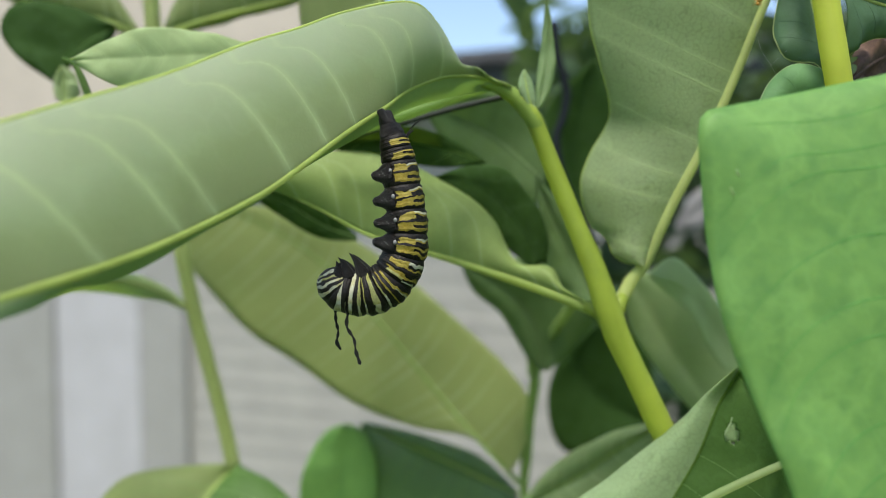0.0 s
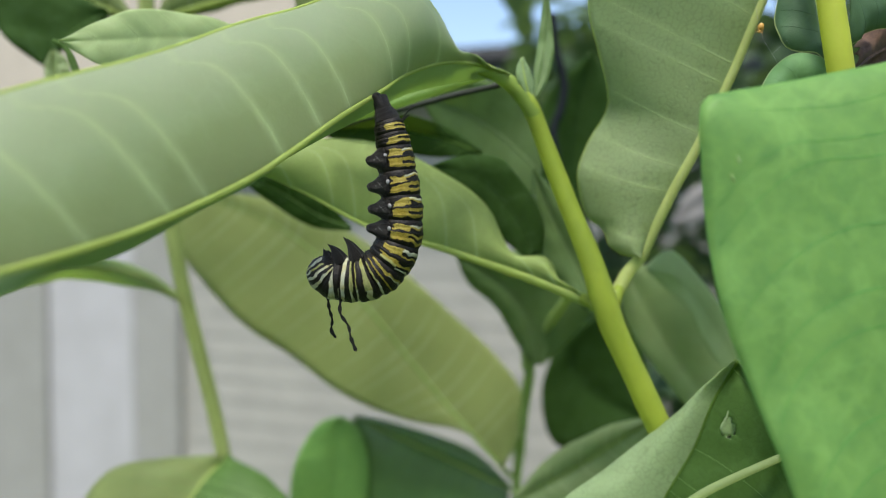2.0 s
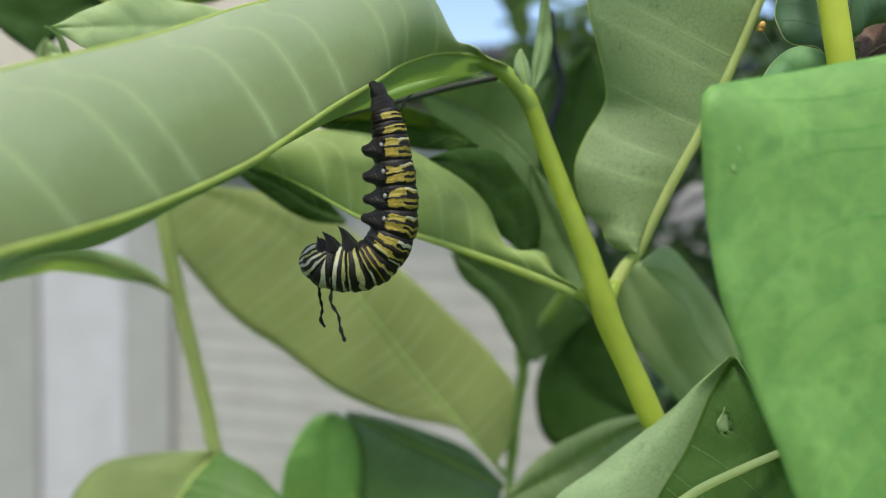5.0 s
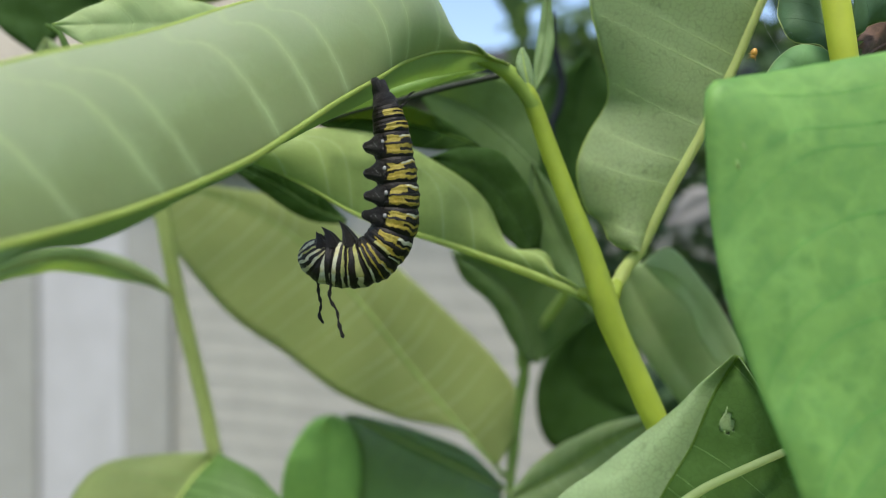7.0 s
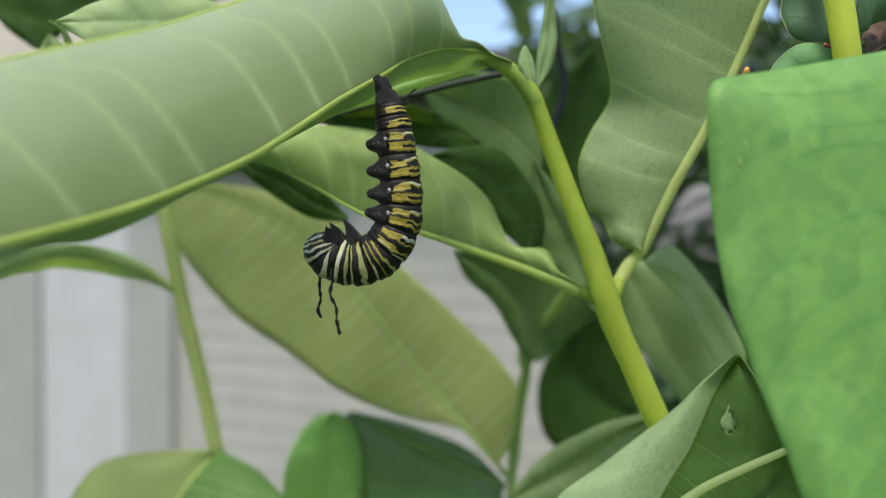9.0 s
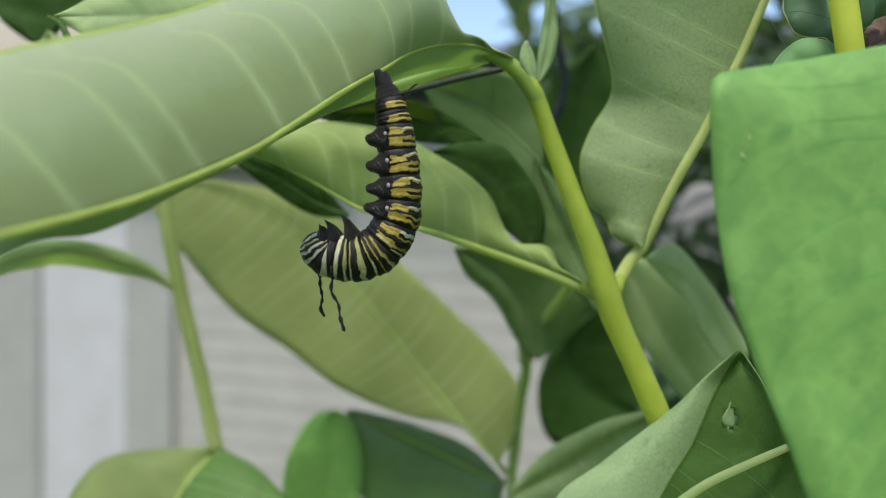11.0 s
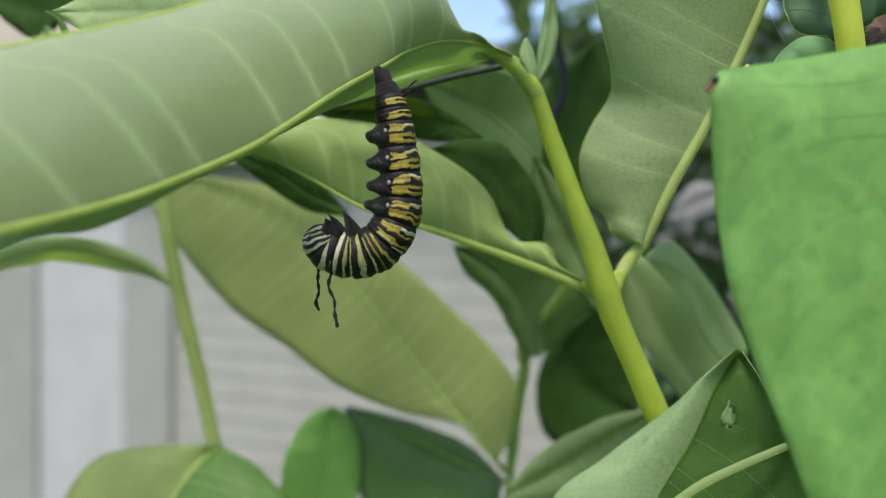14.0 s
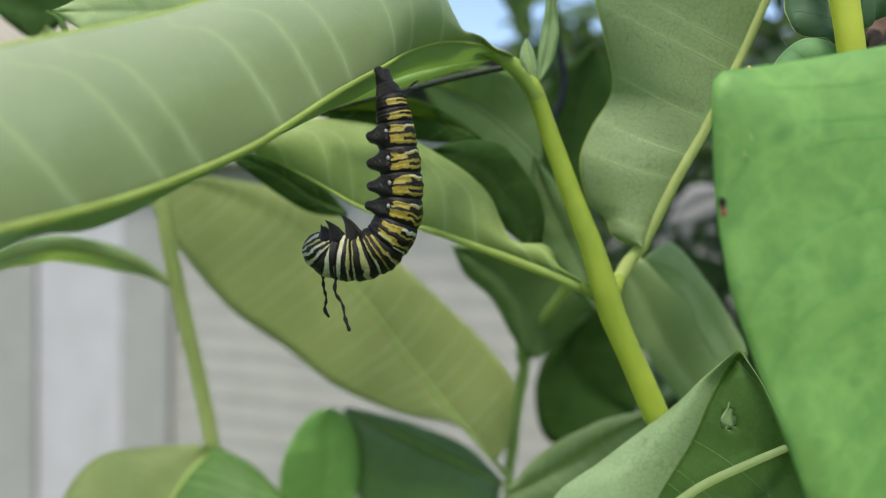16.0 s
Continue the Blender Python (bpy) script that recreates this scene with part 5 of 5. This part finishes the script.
PAINT = plain_mat("white_paint", (0.42, 0.41, 0.415), (0.35, 0.34, 0.335), 4.0, 0.5, 0.4, 0.2, 0.001)
SIDING = plain_mat("siding_paint", (0.335, 0.325, 0.285), (0.275, 0.265, 0.235), 5.0, 0.6, 0.3, 0.3, 0.002)
GREY = plain_mat("grey_trim", (0.30, 0.295, 0.27), (0.245, 0.24, 0.215), 4.0, 0.6, 0.3, 0.2, 0.001)
BEIGE = plain_mat("beige_plaster", (0.50, 0.44, 0.36), (0.40, 0.35, 0.29), 6.0, 0.8, 0.2, 0.4, 0.002)
EAVE = plain_mat("dark_eave", (0.045, 0.055, 0.055), (0.025, 0.03, 0.03), 4.0, 0.6, 0.3, 0.2, 0.001)
SHINGLE = plain_mat("shingle", (0.10, 0.10, 0.10), (0.05, 0.05, 0.055), 9.0, 0.9, 0.2, 0.5, 0.004)
HEDGE = leaf_mat("hedge_leaf", (0.042, 0.075, 0.034), (0.022, 0.044, 0.02), (0.20, 0.32, 0.08), 0.2, 0.5, 0.0, 30.0)
BARK = plain_mat("bark", (0.12, 0.09, 0.07), (0.05, 0.04, 0.03), 20.0, 0.9, 0.2, 0.7, 0.004)

bm = bmesh.new()
bmesh.ops.create_grid(bm, x_segments=40, y_segments=40, size=300.0)
bmesh.ops.translate(bm, verts=bm.verts, vec=(0, 0, GROUND))
tagged(part("ground", bm, GRASS, None, "short green lawn reaching to the horizon"), kind="structure", category="lawn")

# the house behind the plants
HY = 3.2
house = empty("house", (0.09, HY, GROUND), "pale sided house with a white door and dark eaves", "house")
house.rotation_euler = (0, 0, radians(-19))


def house_box(name, lo, hi, mat, label="", parent=None):
    bm = bmesh.new()
    p = (parent or house)
    off = Vector((0, HY, GROUND))
    box(bm, Vector(lo) - off, Vector(hi) - off)
    bmesh.ops.bevel(bm, geom=bm.edges[:], offset=0.006, segments=1, affect="EDGES")
    return part(name, bm, mat, p, label, False)


EZ = 0.545
house_box("wall", (-3.4, HY + 0.03, GROUND), (4.0, HY + 0.25, EZ), SIDING, "house wall under the siding")
k = 0
z = GROUND + 0.15
while z < EZ - 0.02:
    bm = bmesh.new()
    x0, x1 = -1.49, 4.0
    v = [(x0, 0.028, z), (x0, 0.0185, z), (x0, 0.0235, z + 0.113), (x0, 0.028, z + 0.113)]
    a = [bm.verts.new((x0, y, w - GROUND)) for _, y, w in v]
    b = [bm.verts.new((x1, y, w - GROUND)) for _, y, w in v]
    for i in range(4):
        bm.faces.new((a[i], a[(i + 1) % 4], b[(i + 1) % 4], b[i]))
    bm.faces.new(a[::-1])
    bm.faces.new(b)
    part("siding_board", bm, SIDING, house, "", False)
    z += 0.112
house_box("door_panel", (-2.34, HY - 0.03, GROUND + 0.1), (-1.775, HY + 0.03, 0.5), PAINT, "white painted door")
house_box("door_post", (-1.775, HY - 0.025, GROUND), (-1.49, HY + 0.03, EZ), GREY, "grey painted door post")
house_box("door_post", (-3.0, HY - 0.055, GROUND), (-2.34, HY + 0.03, EZ), GREY, "grey painted door post")
house_box("upper_wall", (-4.2, HY - 0.14, 0.25), (-0.47, HY - 0.09, 1.45), BEIGE, "beige plastered upper wall")
house_box("eave", (-0.45, HY - 0.25, EZ), (4.3, HY + 0.3, EZ + 0.09), EAVE, "dark eaves board and gutter")
bm = bmesh.new()
v = [bm.verts.new(p) for p in ((-0.45, -0.3, EZ + 0.10 - GROUND), (4.4, -0.3, EZ + 0.10 - GROUND), (4.4, 4.0, EZ + 0.85 - GROUND), (-0.45, 4.0, EZ + 0.85 - GROUND))]
bm.faces.new(v)
r = bmesh.ops.extrude_face_region(bm, geom=bm.faces[:])
bmesh.ops.translate(bm, verts=[q for q in r["geom"] if isinstance(q, bmesh.types.BMVert)], vec=(0, 0, 0.05))
part("roof", bm, SHINGLE, house, "low dark shingle roof", False)


def leaf_cloud(bm, lo, hi, count, size, seed, keep):
    """Many small bent leaves in a box, where keep(p) holds."""
    rnd = random.Random(seed)
    made = 0
    while made < count:
        p = Vector([rnd.uniform(a, b) for a, b in zip(lo, hi)])
        if not keep(p):
            continue
        made += 1
        s = size * rnd.uniform(0.6, 1.3)
        m = Euler((rnd.uniform(-1.0, 1.0), rnd.uniform(-0.8, 0.8), rnd.uniform(0, 6.28))).to_matrix()
        shape = [(-0.5, 0, 0), (-0.15, 0.2, 0.05), (0.2, 0.17, 0.03), (0.5, 0, -0.08), (0.2, -0.17, 0.03), (-0.15, -0.2, 0.05), (0.0, 0, -0.02)]
        vs = [bm.verts.new(p + m @ (Vector(q) * s)) for q in shape]
        for i in range(6):
            bm.faces.new((vs[i], vs[(i + 1) % 6], vs[6]))


# hedge behind the milkweed
GAP = (0.334, 0.013)
shrub = empty("hedge", (0.75, 0.9, GROUND), "dark green leafy hedge in shade behind the milkweed", "hedge")
bm = bmesh.new()


def in_hedge(p):
    x, y, z = p.x + 0.75, p.y + 0.9, p.z + GROUND
    top = min(0.286 + 0.06 * max(0.0, x - 0.35), 0.228 + 0.40 * (x - 0.06)) + 0.012 * math.sin(x * 23 + 1)
    edge = 0.085 + 0.02 * math.sin(z * 14) + 0.5 * max(0.0, 0.16 - z)
    gap = (x - GAP[0]) ** 2 + (z - GAP[1]) ** 2
    return z < top and x > edge and gap > 0.0003


leaf_cloud(bm, (-0.72, -0.30, -GROUND - 0.9), (1.1, 0.30, -GROUND + 0.3), 15000, 0.06, 5, in_hedge)
tagged(part("hedge_leaves", bm, HEDGE, shrub, "small dark green hedge leaves"), kind="stuff")
for k in range(9):
    bm = bmesh.new()
    x = -0.5 + 0.17 * k
    tube(bm, spline([(x, 0, 0), (x + 0.03 * math.sin(k), 0.05 * math.cos(k * 2), 0.9), (x - 0.05 * math.sin(k * 3), 0.02, 1.85)], 8), [0.012 - 0.001 * i for i in range(9)], 8)
    part("branch", bm, BARK, shrub)

# a thin black hose hanging in the hedge
HOSE = plain_mat("black_hose", (0.015, 0.018, 0.022), (0.008, 0.009, 0.012), 40.0, 0.85, 0.08, 0.1)
HOSE_LINE = [(44.9, 160.0, 82.9), (45.7, 160.0, 72.0), (48.6, 160.0, 61.2), (49.8, 160.0, 54.7), (48.5, 160.0, 45.9), (45.7, 160.0, 38.2), (48.3, 160.0, 21.7), (61.0, 160.0, -4.6)]
hose = empty("garden_hose", Vector(HOSE_LINE[3]) * MM, "thin black garden hose hanging behind the plants", "hose")
bm = bmesh.new()
tube(bm, spline([Vector(p) * MM - hose.location for p in HOSE_LINE], 40), [1.5 * MM] * 41, 10)
part("hose_line", bm, HOSE, hose)

def motions():
    caterpillar_moves()
    insects_move()


motions()
